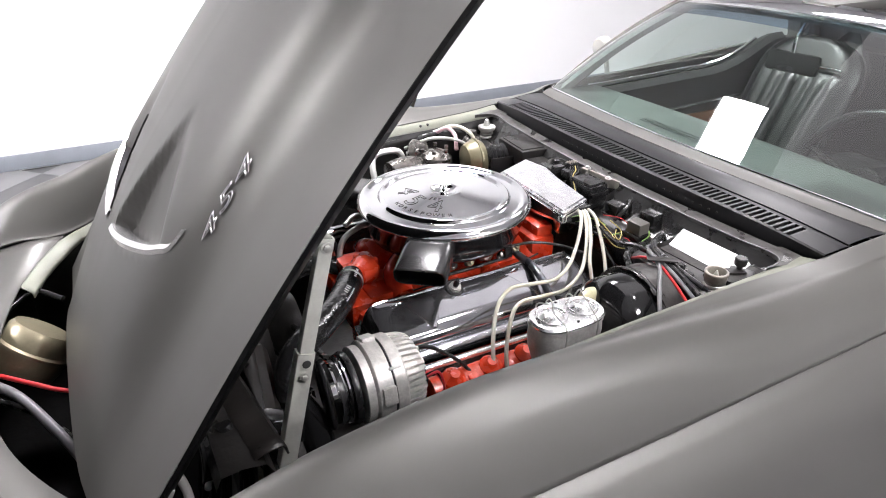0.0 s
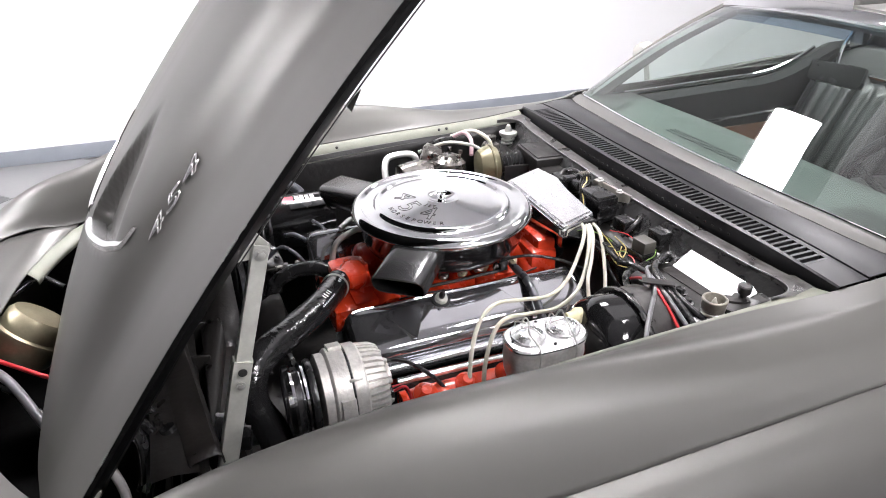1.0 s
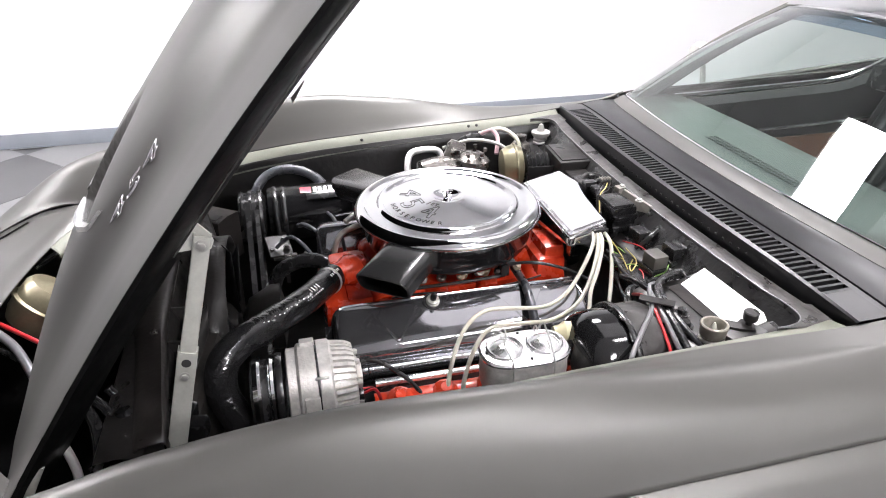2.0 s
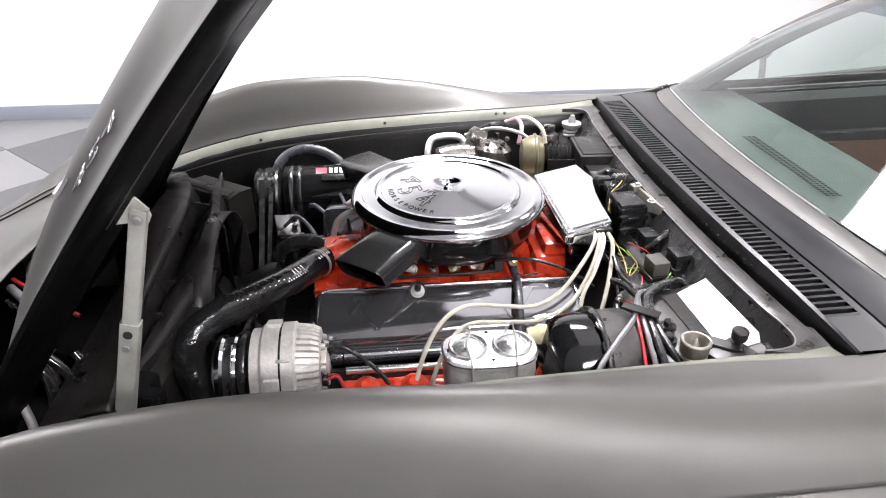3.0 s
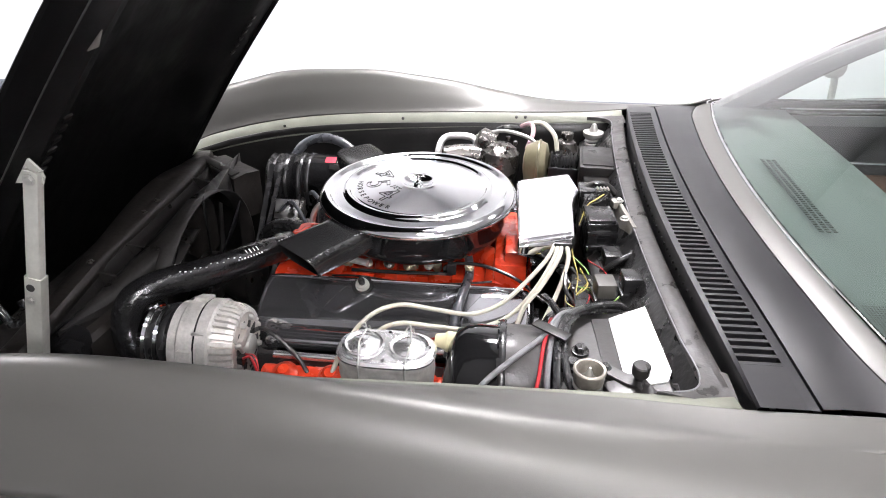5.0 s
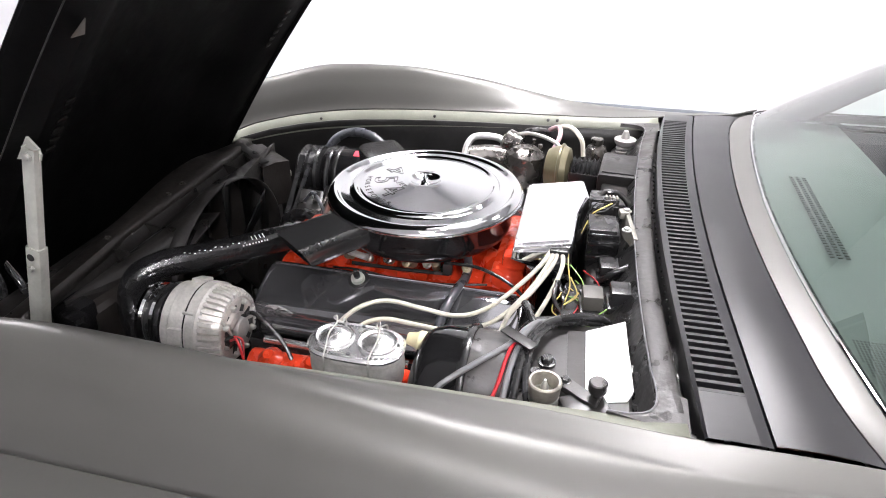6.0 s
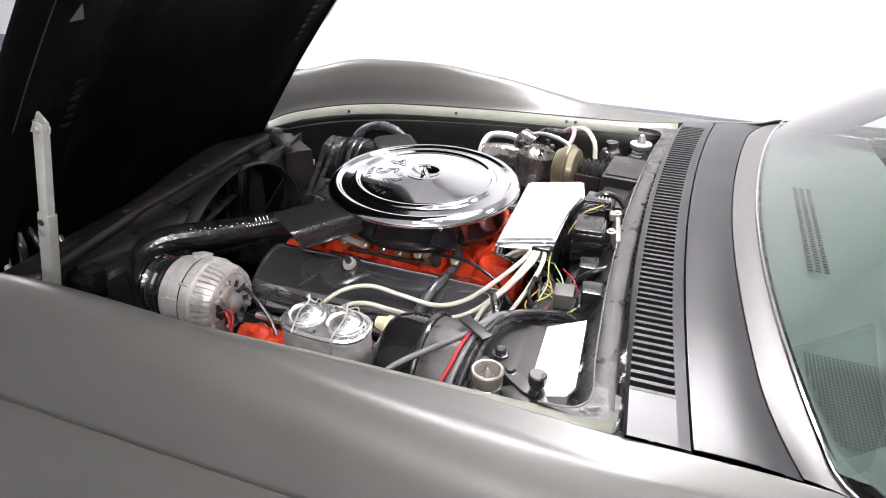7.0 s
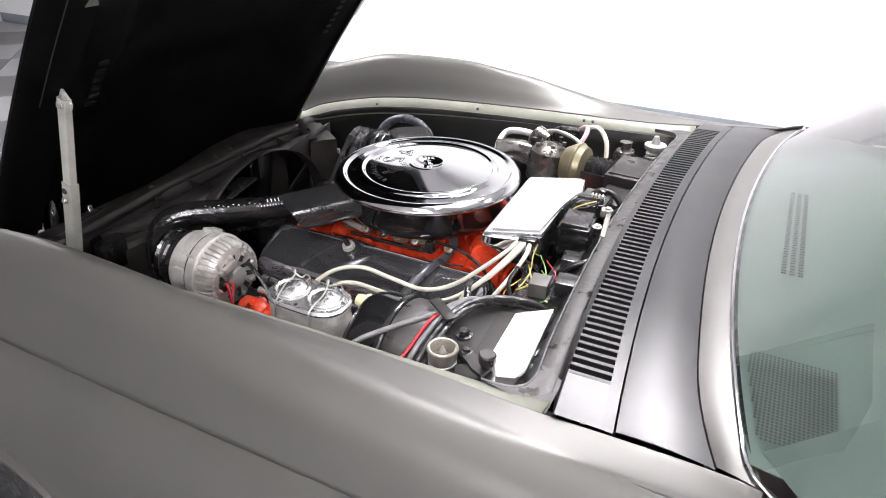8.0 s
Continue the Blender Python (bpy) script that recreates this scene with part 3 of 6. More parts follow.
def cabin():
    rows = []
    for k in range(25):
        y = -0.60 + 1.2 * k / 24
        rows.append([Vector((line_glass(y) + 0.006, y, 0.918)), Vector((line_glass(y) + 0.03, y, 0.914)), Vector((0.86, y, 0.912 + 0.01 * math.cos(y * 4))), Vector((0.955 - 0.06 * y * y, y, 0.905)), Vector((0.975 - 0.06 * y * y, y, 0.885)), Vector((0.96, y, 0.62))])
    dash = part("dashboard", grid(rows), DASH, car, "dark green-grey padded dashboard")
    for s in (-1, 1):
        b = bmesh.new()
        for i in range(22):
            for j in range(30):
                x, y = 0.713 + 0.0047 * i, s * (0.396 + 0.0056 * j)
                if x < 0.712 + 0.17 * max(0, abs(y) - 0.44):
                    continue
                vs = [b.verts.new((x + 0.0018 * math.cos(a), y + 0.0022 * math.sin(a), 0.9216)) for a in (math.pi * (q + 0.5) / 4 for q in range(8))]
                b.faces.new(vs)
        h = part("speaker_grille", b, INK, dash, "fine round speaker grille holes", smooth=False)
        h["kind"] = "stuff"
    b = bmesh.new()
    for k in range(36):
        for j in range(3):
            add_box(b, (0.738 + 0.012 * j, -0.17 + 0.0095 * k, 0.9262), (0.007, 0.004, 0.0012), 0)
    part("defroster_slots", b, VINYL, dash, "dark defroster outlet slots")["kind"] = "stuff"
    for s in (-1, 1):
        rows = []
        for k in range(17):
            x = 0.86 + 1.05 * k / 16
            rise = sill_rise(x)
            rows.append([Vector((x, s * 0.645, 0.870 + rise)), Vector((x, s * 0.615, 0.886 + rise)), Vector((x, s * 0.60, 0.890 + rise)), Vector((x, s * 0.575, 0.87 + rise)), Vector((x, s * 0.565, 0.70)), Vector((x, s * 0.55, 0.45))])
        d = part("door_trim", grid(rows), VINYL, car, "dark vinyl inner door panel")
        part("sill_trim", tube(([(x, s * 0.622, 0.897 + sill_rise(x)) for x in (0.83, 1.0, 1.2, 1.4, 1.5, 1.6, 1.7, 1.78)], 0.008), seg=8), CHROME, d, "bright chrome window sill strip")
        part("pull_strip", tube(([(0.9, s * 0.566, 0.775), (1.3, s * 0.563, 0.775), (1.8, s * 0.563, 0.79)], 0.006), seg=8), CHROME, d, "bright trim strip")
        part("carpet_panel", box((1.3, s * 0.553, 0.66), (0.8, 0.012, 0.17), 0.004), CARPET, d, "brown carpeted lower door panel")
    part("cabin_floor", box((1.4, 0, 0.35), (1.2, 1.1, 0.02), 0), CARPET, car)
    part("rear_bulkhead", box((2.02, 0, 0.75), (0.06, 1.2, 0.75), 0.01), VINYL, car)
    part("centre_console", box((1.35, 0, 0.55), (0.75, 0.17, 0.34), 0.03, (0, 4, 0)), VINYL, car)


cabin()


def seat(yc):
    b = bmesh.new()
    # tilted back built of upholstered ribs
    def P(u, h, d):
        return Vector((1.52 + 0.30 * h - d * 0.95, yc + u, 0.48 + 0.59 * h + 0.2 * d))
    rows = []
    n = 44
    for i in range(33):
        h = 0.95 * i / 32
        wid = (0.225 - 0.03 * (1 - h)) * math.sqrt(max(0.05, 1 - max(0, (h - 0.66) / 0.30) ** 3))
        row = []
        for k in range(n + 1):
            u = -1 + 2 * k / n
            rib = 0.014 * abs(math.sin(u * math.pi * 3.0 / 0.80)) ** 0.6 if abs(u) < 0.80 and 0.05 < h < 0.74 else 0.004 if abs(u) < 0.80 else 0.0
            edge = 0.05 * (abs(u) ** 6)
            row.append(P(u * wid, h, 0.045 + rib + (0.03 if abs(u) > 0.84 else 0) * (1 - edge * 10) - edge))
        rows.append(row)
    add_grid(b, rows)
    back = part("seat", b, VINYL, car, "black vinyl bucket seat with vertical ribs", angle=80)
    solid(back, 0.09, -1)
    part("seat_cushion", box((1.34, yc, 0.52), (0.46, 0.46, 0.14), 0.05, (0, -8, 0)), VINYL, back)
    part("headrest_insert", box((1.70, yc - 0.09, 0.955), (0.012, 0.13, 0.022), 0.003, (0, -26, 0)), CHROME, back, "bright seat back badge plate")


seat(0.33)
seat(-0.33)


def wheel_and_mirrors():
    ring = [(1.09 + 0.045 * math.sin(a), -0.33 + 0.19 * math.cos(a), 0.83 + 0.185 * math.sin(a)) for a in (2 * math.pi * k / 40 for k in range(41))]
    bm = tube((ring, 0.014), seg=10, n=1, smooth_path=False)
    for a in (0.3, math.pi - 0.3, 1.5 * math.pi):
        add_tube(bm, [(1.07, -0.33, 0.83), (1.09 + 0.045 * math.sin(a), -0.33 + 0.19 * math.cos(a), 0.83 + 0.185 * math.sin(a))], 0.01, 8)
    add_lathe(bm, [(0.05, 0), (0.05, 0.02), (0.03, 0.03)], (1.075, -0.33, 0.83), (1, 0, -0.25), 24)
    add_tube(bm, [(1.07, -0.33, 0.83), (0.93, -0.33, 0.78)], 0.03, 12)
    part("steering_wheel", bm, BLACK, car, "black steering wheel")
    m = part("rear_view_mirror", box((1.05, -0.065, 1.108), (0.022, 0.15, 0.055), 0.012, (0, 10, 8)), BLACK, car, "black rear-view mirror")
    part("mirror_stem", tube(([(1.05, -0.06, 1.125), (1.065, -0.05, 1.17), (1.10, -0.04, 1.205)], 0.005), seg=8), CHROME, m)
    for s in (-1, 1):
        bm = lathe([(0.010, -0.036), (0.031, -0.032), (0.039, -0.014), (0.040, 0.008), (0.036, 0.015), (0.014, 0.016)], (1.115, s * 0.785, 0.990), (1, 0.1 * s, 0), 28)
        add_tube(bm, [(1.118, s * 0.778, 0.965), (1.115, s * 0.760, 0.93), (1.11, s * 0.74, 0.885)], 0.010, 10)
        part("door_mirror", bm, ZINC, car, "round chrome door mirror")


wheel_and_mirrors()


def rear_shell():
    rows = []
    for i in range(13):
        x = 1.96 + 1.0 * i / 12
        rows.append([Vector((x, 0.645 * (1 - 0.12 * max(0, (x - 2.3) / 0.65) ** 2) * (-1 + 2 * k / 16), lerp(LIP, x) + 0.06 * (1 - (k / 8 - 1) ** 2) * (1 - i / 12))) for k in range(17)])
    solid(part("rear_deck", grid(rows), PAINT, car, "satin grey rear deck"), 0.004)
    part("tail_panel", box((2.945, 0, 0.60), (0.03, 1.42, 0.44), 0.012), PAINT, car, "satin grey tail panel")
    part("front_bumper", box((-1.565, 0, 0.44), (0.09, 1.06, 0.2), 0.03), PAINT, car, "satin grey front bumper")
    part("underbody", box((0.7, 0, 0.24), (4.2, 1.40, 0.06), 0.01), BAY, car, "black underbody")
    for x in (-0.36, 2.13):
        for s in (-1, 1):
            tyre = part("wheel", lathe([(0.19, -0.10), (0.285, -0.105), (0.31, -0.09), (0.318, 0.0), (0.31, 0.09), (0.285, 0.105), (0.19, 0.10)], (x, s * 0.715, 0.318), (0, s, 0), 40), RUBBER, car, "black rubber tyre on a bright wheel")
            part("rim", lathe([(0.03, 0.075), (0.08, 0.07), (0.15, 0.05), (0.18, 0.085), (0.195, 0.10), (0.195, -0.09), (0.1, -0.09)], (x, s * 0.715, 0.318), (0, s, 0), 40), STEEL, tyre)


rear_shell()


# ---- the raised hood ----
HOOD = [(-0.223, (-0.850, 0.634)), (-0.131, (-0.800, 0.711)), (0.049, (-0.700, 0.861)), (0.2235, (-0.600, 1.004)), (0.390, (-0.500, 1.137)), (0.551, (-0.400, 1.263)), (0.705, (-0.300, 1.380)), (0.852, (-0.200, 1.488)), (1.136, (0.0, 1.690)), (1.29, (0.112, 1.797))]
HX, HZ = [(s, p[0]) for s, p in HOOD], [(s, p[1]) for s, p in HOOD]
HW = 0.532
DOME = [(0.0, 0.092), (0.1, 0.090), (0.2, 0.081), (0.26, 0.070), (0.30, 0.056), (0.34, 0.034), (0.37, 0.021), (0.41, 0.013), (0.46, 0.008), (0.50, 0.004), (0.532, 0.0)]
NOSE_RISE = [(-0.3, 0.12), (-0.18, 0.34), (-0.05, 0.62), (0.08, 0.84), (0.2, 0.96), (0.32, 1.0), (1.3, 1.0)]


def hood_frame(s):
    p = Vector((lerp(HX, s), 0, lerp(HZ, s)))
    q = Vector((lerp(HX, s + 0.01), 0, lerp(HZ, s + 0.01)))
    d = (q - p).normalized()
    return p, Vector((-d.z, 0, d.x))


SCOOP_EDGE = [(0.030, 0.140), (0.07, 0.145), (0.126, 0.159), (0.19, 0.181), (0.24, 0.202), (0.268, 0.220), (0.288, 0.236), (0.297, 0.272)]


def scoop_depth(s, y):
    a = abs(y)
    if not 0.13 < s < 0.44:
        return 0.0
    f = (s - 0.155) / (0.43 - 0.155)
    inner = 0.035 + 0.10 * max(0, f)
    outer = 0.300 - 0.13 * max(0, f)
    front = min(1, max(0, (s - lerp(SCOOP_EDGE, a) + 0.004) / 0.02))
    if a < inner or a > outer:
        return 0.0
    wall = min(1, (a - inner) / 0.012)
    soft = min(1, (outer - a) / 0.07)
    return 0.034 * max(0, 1 - max(0, f)) * wall * (soft * soft * (3 - 2 * soft)) * front


def hood_point(s, y, lift=0.0, scoop=True):
    p, n = hood_frame(s)
    h = lerp(DOME, abs(y)) * lerp(NOSE_RISE, s) - (scoop_depth(s, y) if scoop else 0)
    return Vector((p.x, y * (1 - 0.10 * max(0, (0.05 - s)) * 1.2), p.z)) + n * (h + lift)


def hood():
    S = [-0.20 + 1.48 * i / 150 for i in range(151)]
    Y = [-HW + 2 * HW * k / 120 for k in range(121)]
    top = part("hood", grid([[hood_point(s, y) for y in Y] for s in S]), PAINT, car, "satin grey raised hood with a centre dome", angle=50)
    under = grid([[hood_point(s, y, -0.042, False) for y in (-0.45 + 0.9 * k / 50 for k in range(51))] for s in S[::3]])
    for e in (-1, 1):
        add_grid(under, [[hood_point(s, e * HW, -0.001), hood_point(s, e * (HW + 0.001), -0.007), hood_point(s, e * (HW - 0.012), -0.022), hood_point(s, e * (HW - 0.04), -0.034), hood_point(s, e * 0.455, -0.052), hood_point(s, e * 0.45, -0.042)] for s in S[::3]])
    for s in (-0.20, 1.28):
        add_grid(under, [[hood_point(s, y, -0.001), hood_point(s, y, -0.045)] for y in Y[::3]])
    part("hood_liner", under, LINER, top, "black painted hood underside")
    for e in (-1, 1):
        for i in range(6):
            a = hood_point(0.32 + 0.022 * i, e * 0.385, -0.044, False)
            part("liner_slot", box(a, (0.010, 0.022, 0.004), 0.001, (0, -52, 0)), DULL, top)
    tri = bmesh.new()
    c = hood_point(0.618, -0.475, -0.052)
    for d in (0.0, 0.001):
        vs = [tri.verts.new(c + Vector((0.02 * q * 0.6, 0, 0.02 * q * 0.8)) + Vector((0, w, 0)) + Vector((0.8, 0, -0.6)) * d) for q, w in ((0.9, 0.004), (-0.6, -0.010), (-0.6, 0.016))]
        tri.faces.new(vs)
    part("service_tag", tri, PALECAST, top, "small grey triangular tag", smooth=False)
    # lighter tube paints the reflected line along the liner's edge
    for e in (-1, 1):
        part("liner_edge_gleam", tube(([hood_point(s, e * (HW - 0.030), -0.034) for s in (0.36, 0.5, 0.65, 0.8, 0.95, 1.1, 1.25)], 0.0011), seg=7), SHELF, top, "thin grey tube standing in for the reflection along the hood liner edge")
    # chrome scoop trims
    for e in (-1, 1):
        U = [(p.x, p.y) for p in catmull([(b, a, 0) for a, b in SCOOP_EDGE], 5)]
        rows = []
        for i, (s, y) in enumerate(U):
            w = 0.025 * (1 - (i / (len(U) - 1)) ** 8) + 0.004
            rows.append([hood_point(s - w * 0.30, e * y, 0.001, False), hood_point(s - w * 0.05, e * y, 0.006, False), hood_point(s + w * 0.3, e * y, 0.004, False), hood_point(s + w * 0.45, e * y, -0.008, False), hood_point(s + w * 0.5, e * y, -0.026, False)])
        part("scoop_trim", grid(rows), BRIGHT, top, "chrome scoop edge trim")
        bm = grid([[hood_point(0.15 + 0.02 * i, e * (0.036 + 0.0073 * i), 0.002, False), hood_point(0.15 + 0.02 * i, e * (0.042 + 0.0073 * i), -0.006, False), hood_point(0.15 + 0.02 * i, e * (0.044 + 0.0073 * i), -0.03 * max(0, 1 - i / 10), False)] for i in range(10)])
        if e > 0:
            part("scoop_side_trim", bm, CHROME, top, "chrome scoop side trim")
            throat = grid([[hood_point(s + 0.016, e * y, -0.005, False), hood_point(s + 0.030, e * (y - 0.004), -0.016, False), hood_point(s + 0.034, e * (y - 0.01), -0.034, False)] for s, y in U[6:-3]])
            part("scoop_throat", throat, COWL, top, "dark scoop throat")
        else:
            bm.free()
    return top


hood_top = hood()


def glyphs(name, text, size, m, mat, parent, label="", extrude=0.0, outline=0.0, shear=0.0, align="CENTER"):
    """Lettering in the built-in font, as a mesh."""
    cu = bpy.data.curves.new(name, "FONT")
    cu.body, cu.size, cu.extrude, cu.align_x, cu.align_y, cu.shear = text, size, extrude, align, "CENTER", shear
    if outline:
        cu.fill_mode, cu.bevel_depth, cu.bevel_resolution = "NONE", outline, 0
    tmp = new("lettering", cu)
    me = bpy.data.meshes.new_from_object(tmp.evaluated_get(bpy.context.evaluated_depsgraph_get()))
    bpy.data.objects.remove(tmp)
    bpy.data.curves.remove(cu)
    me.materials.clear()
    me.materials.append(mat)
    ob = new(name, me)
    ob.parent = parent
    ob.matrix_basis = m
    if label:
        ob["label"] = label
    return ob


def basis(at, right, up):
    """A pose whose x runs along right, whose y along up."""
    x = Vector(right).normalized()
    z = x.cross(Vector(up)).normalized()
    y = z.cross(x)
    m = Matrix((x, y, z)).transposed().to_4x4()
    m.translation = at
    return m


def hood_badge():
    for i, (ch, s) in enumerate((("4", 0.292), ("5", 0.342), ("4", 0.391))):
        a, b, c = hood_point(s, -0.331, 0.003), hood_point(s + 0.02, -0.333, 0.003), hood_point(s, -0.311, 0.003)
        glyphs("hood_badge", ch, 0.046, basis(a, b - a, c - a) @ Matrix.Diagonal((1.75, 0.62, 0.9, 1)), BRIGHT, hood_top, "chrome engine size numeral on the dome side", 0.0, 0.0014, 0.3)


hood_badge()


def strut():
    top = Vector((-0.462, -0.477, 1.098))
    mid = Vector((-0.508, -0.481, 0.930))
    low = Vector((-0.556, -0.488, 0.745))
    d = (low - top).normalized()
    def channel(a, b, w, h):
        y = Vector((0, 1, 0))
        x = d.cross(y).normalized()
        bm = bmesh.new()
        prof = [(-w, h), (-w, -h + 0.0035), (-w + 0.001, -h + 0.001), (-w + 0.0035, -h), (w - 0.0035, -h), (w - 0.001, -h + 0.001), (w, -h + 0.0035), (w, h), (w - 0.003, h), (w - 0.003, -h + 0.003), (-w + 0.003, -h + 0.003), (-w + 0.003, h)]
        vs = add_grid(bm, [[p + x * u + y * v for u, v in prof] for p in (a, b)], True)
        bm.faces.new(vs[0])
        bm.faces.new(vs[-1])
        return bm
    arm = part("hood_prop", channel(top - d * 0.012, mid + d * 0.06, 0.0112, 0.007), PALEZINC, car, "zinc plated folding hood prop")
    part("lower_arm", channel(mid - d * 0.008, low, 0.0136, 0.009), PALEZINC, arm)
    bolt("rivet", top + Vector((0, -0.008, 0)), arm, 0.006, 0.004, (0, -1, 0))
    bolt("rivet", mid + d * 0.028 + Vector((0, -0.013, 0)), arm, 0.005, 0.004, (0, -1, 0))
    part("hole", lathe([(0.0065, 0), (0.0065, 0.001)], mid + d * 0.006 + Vector((0, -0.0125, 0)), (0, -1, 0), 14), INK, arm)
    bm = bmesh.new()
    pts = [(-0.490, 1.134), (-0.482, 1.140), (-0.473, 1.137), (-0.450, 1.108), (-0.4475, 1.097), (-0.452, 1.087), (-0.464, 1.082), (-0.478, 1.088), (-0.503, 1.086), (-0.509, 1.092), (-0.507, 1.101)]
    for yy in (-0.470, -0.474):
        bm.faces.new([bm.verts.new((x, yy, z)) for x, z in pts])
    bm.verts.ensure_lookup_table()
    n = len(pts)
    for i in range(n):
        bm.faces.new((bm.verts[i], bm.verts[(i + 1) % n], bm.verts[n + (i + 1) % n], bm.verts[n + i]))
    part("prop_bracket", bm, PALEZINC, arm, "triangular zinc bracket", smooth=False)
    for x, z in ((-0.480, 1.127), (-0.500, 1.094)):
        bolt("bracket_bolt", (x, -0.475, z), arm, 0.005, 0.007, (0, -1, 0), OILY)


strut()

# ---- engine bay ----
LID = Vector((0.0, 0.035, 0.874))


def air_cleaner():
    at = LID
    house = part("air_cleaner", lathe([(0.07, -0.094), (0.150, -0.092), (0.172, -0.088), (0.183, -0.080), (0.188, -0.070), (0.1895, -0.058), (0.1905, -0.026), (0.196, -0.018), (0.196, -0.012)], at, seg=72), GLOSS, car, "black round air cleaner housing")
    def cone(r):
        return 0.0186 - 0.105 * (r - 0.044)
    prof = [(0.0005, 0.009), (0.010, 0.0098), (0.024, 0.0130), (0.030, 0.0168), (0.033, 0.0190), (0.037, 0.0198), (0.041, 0.0193), (0.044, cone(0.044)), (0.046, cone(0.046)), (0.050, cone(0.05)), (0.136, cone(0.136)), (0.139, cone(0.139)),
            (0.1405, 0.0082), (0.143, 0.0080), (0.1445, 0.0086), (0.147, 0.0118), (0.149, 0.0125), (0.153, 0.0122), (0.1555, 0.0112), (0.158, 0.0070), (0.160, 0.0050), (0.1615, 0.0046), (0.163, 0.0044), (0.166, 0.0042),
            (0.181, 0.0028), (0.183, 0.0027), (0.185, 0.0032), (0.188, 0.0066), (0.191, 0.0082), (0.197, 0.0082), (0.203, 0.0052), (0.208, -0.001), (0.2109, -0.006), (0.2109, -0.010), (0.207, -0.014), (0.196, -0.0145)]
    lid = part("lid", lathe(prof, at, seg=128), CHROME, house, "polished chrome air cleaner lid", angle=75)
    b = lathe([(0.010, 0.009), (0.010, 0.015), (0.005, 0.017), (0.0035, 0.029), (0.002, 0.031)], at, seg=16)
    add_box(b, at + Vector((0.008, 0.002, 0.028)), (0.010, 0.003, 0.009), 0.001, (0, -25, 15))
    add_box(b, at + Vector((-0.008, -0.002, 0.028)), (0.010, 0.003, 0.009), 0.001, (0, 25, 15))
    part("wing_nut", b, CHROME, house)
    # two flattened snorkels, towards the front on either side
    for e in (-1, 1):
        tip = Vector((-0.193, 0.035 + e * 0.256, 0.835))
        d = Vector((-0.60, e * 0.80, -0.02)).normalized()
        side = d.cross(Vector((0, 0, 1))).normalized()
        up = side.cross(d)
        start = tip - d * 0.17
        def ring(c, hw, hh, slant=0.0, n=44):
            out = []
            for k in range(n):
                a = 2 * math.pi * k / n
                ca, sa = math.cos(a), math.sin(a)
                h = math.copysign(abs(sa) ** 0.62, sa)
                out.append(c + side * math.copysign(abs(ca) ** 0.34, ca) * hw + up * h * hh + d * slant * h)
            return out
        bm = grid([ring(start, 0.055, 0.027), ring(tip - d * 0.003, 0.055, 0.027, 0.013), ring(tip, 0.0535, 0.0255, 0.013), ring(tip, 0.0505, 0.0232, 0.013), ring(tip - d * 0.11, 0.048, 0.021)], True)
        part("snorkel", bm, SNORKEL, house, "glossy black flattened intake snorkel")
    # print on the lid
    for text, r, size, ang, outl in (("4", 0.088, 0.072, 152, 0.0005), ("5", 0.088, 0.072, 190, 0.0005), ("4", 0.088, 0.072, 229, 0.0005), ("J", 0.056, 0.015, 210, 0.0), ("E", 0.056, 0.015, 220, 0.0), ("T", 0.056, 0.015, 230, 0.0)):
        a = radians(ang)
        rad = Vector((math.cos(a), math.sin(a), 0))
        p = at + rad * r + Vector((0, 0, 0.0186 - 0.105 * (r - 0.044)))
        n = Vector((rad.x * 0.11, rad.y * 0.11, 1)).normalized()
        upv = (-rad - n * (-rad).dot(n)).normalized()
        glyphs("lid_print", text, size, basis(p + n * 0.0005, upv.cross(n), upv), INK, house, "printed engine size" if outl else "", 0.0, outl)
    word = "HORSEPOWER"
    for i, ch in enumerate(word):
        a = radians(215 + (i - (len(word) - 1) / 2) * 7.4)
        rad = Vector((math.cos(a), math.sin(a), 0))
        p = at + rad * 0.125 + Vector((0, 0, 0.0101))
        n = Vector((rad.x * 0.14, rad.y * 0.14, 1)).normalized()
        upv = (-rad - n * (-rad).dot(n)).normalized()
        glyphs("lid_print", ch, 0.0165, basis(p + n * 0.0005, upv.cross(n), upv), INK, house)


air_cleaner()


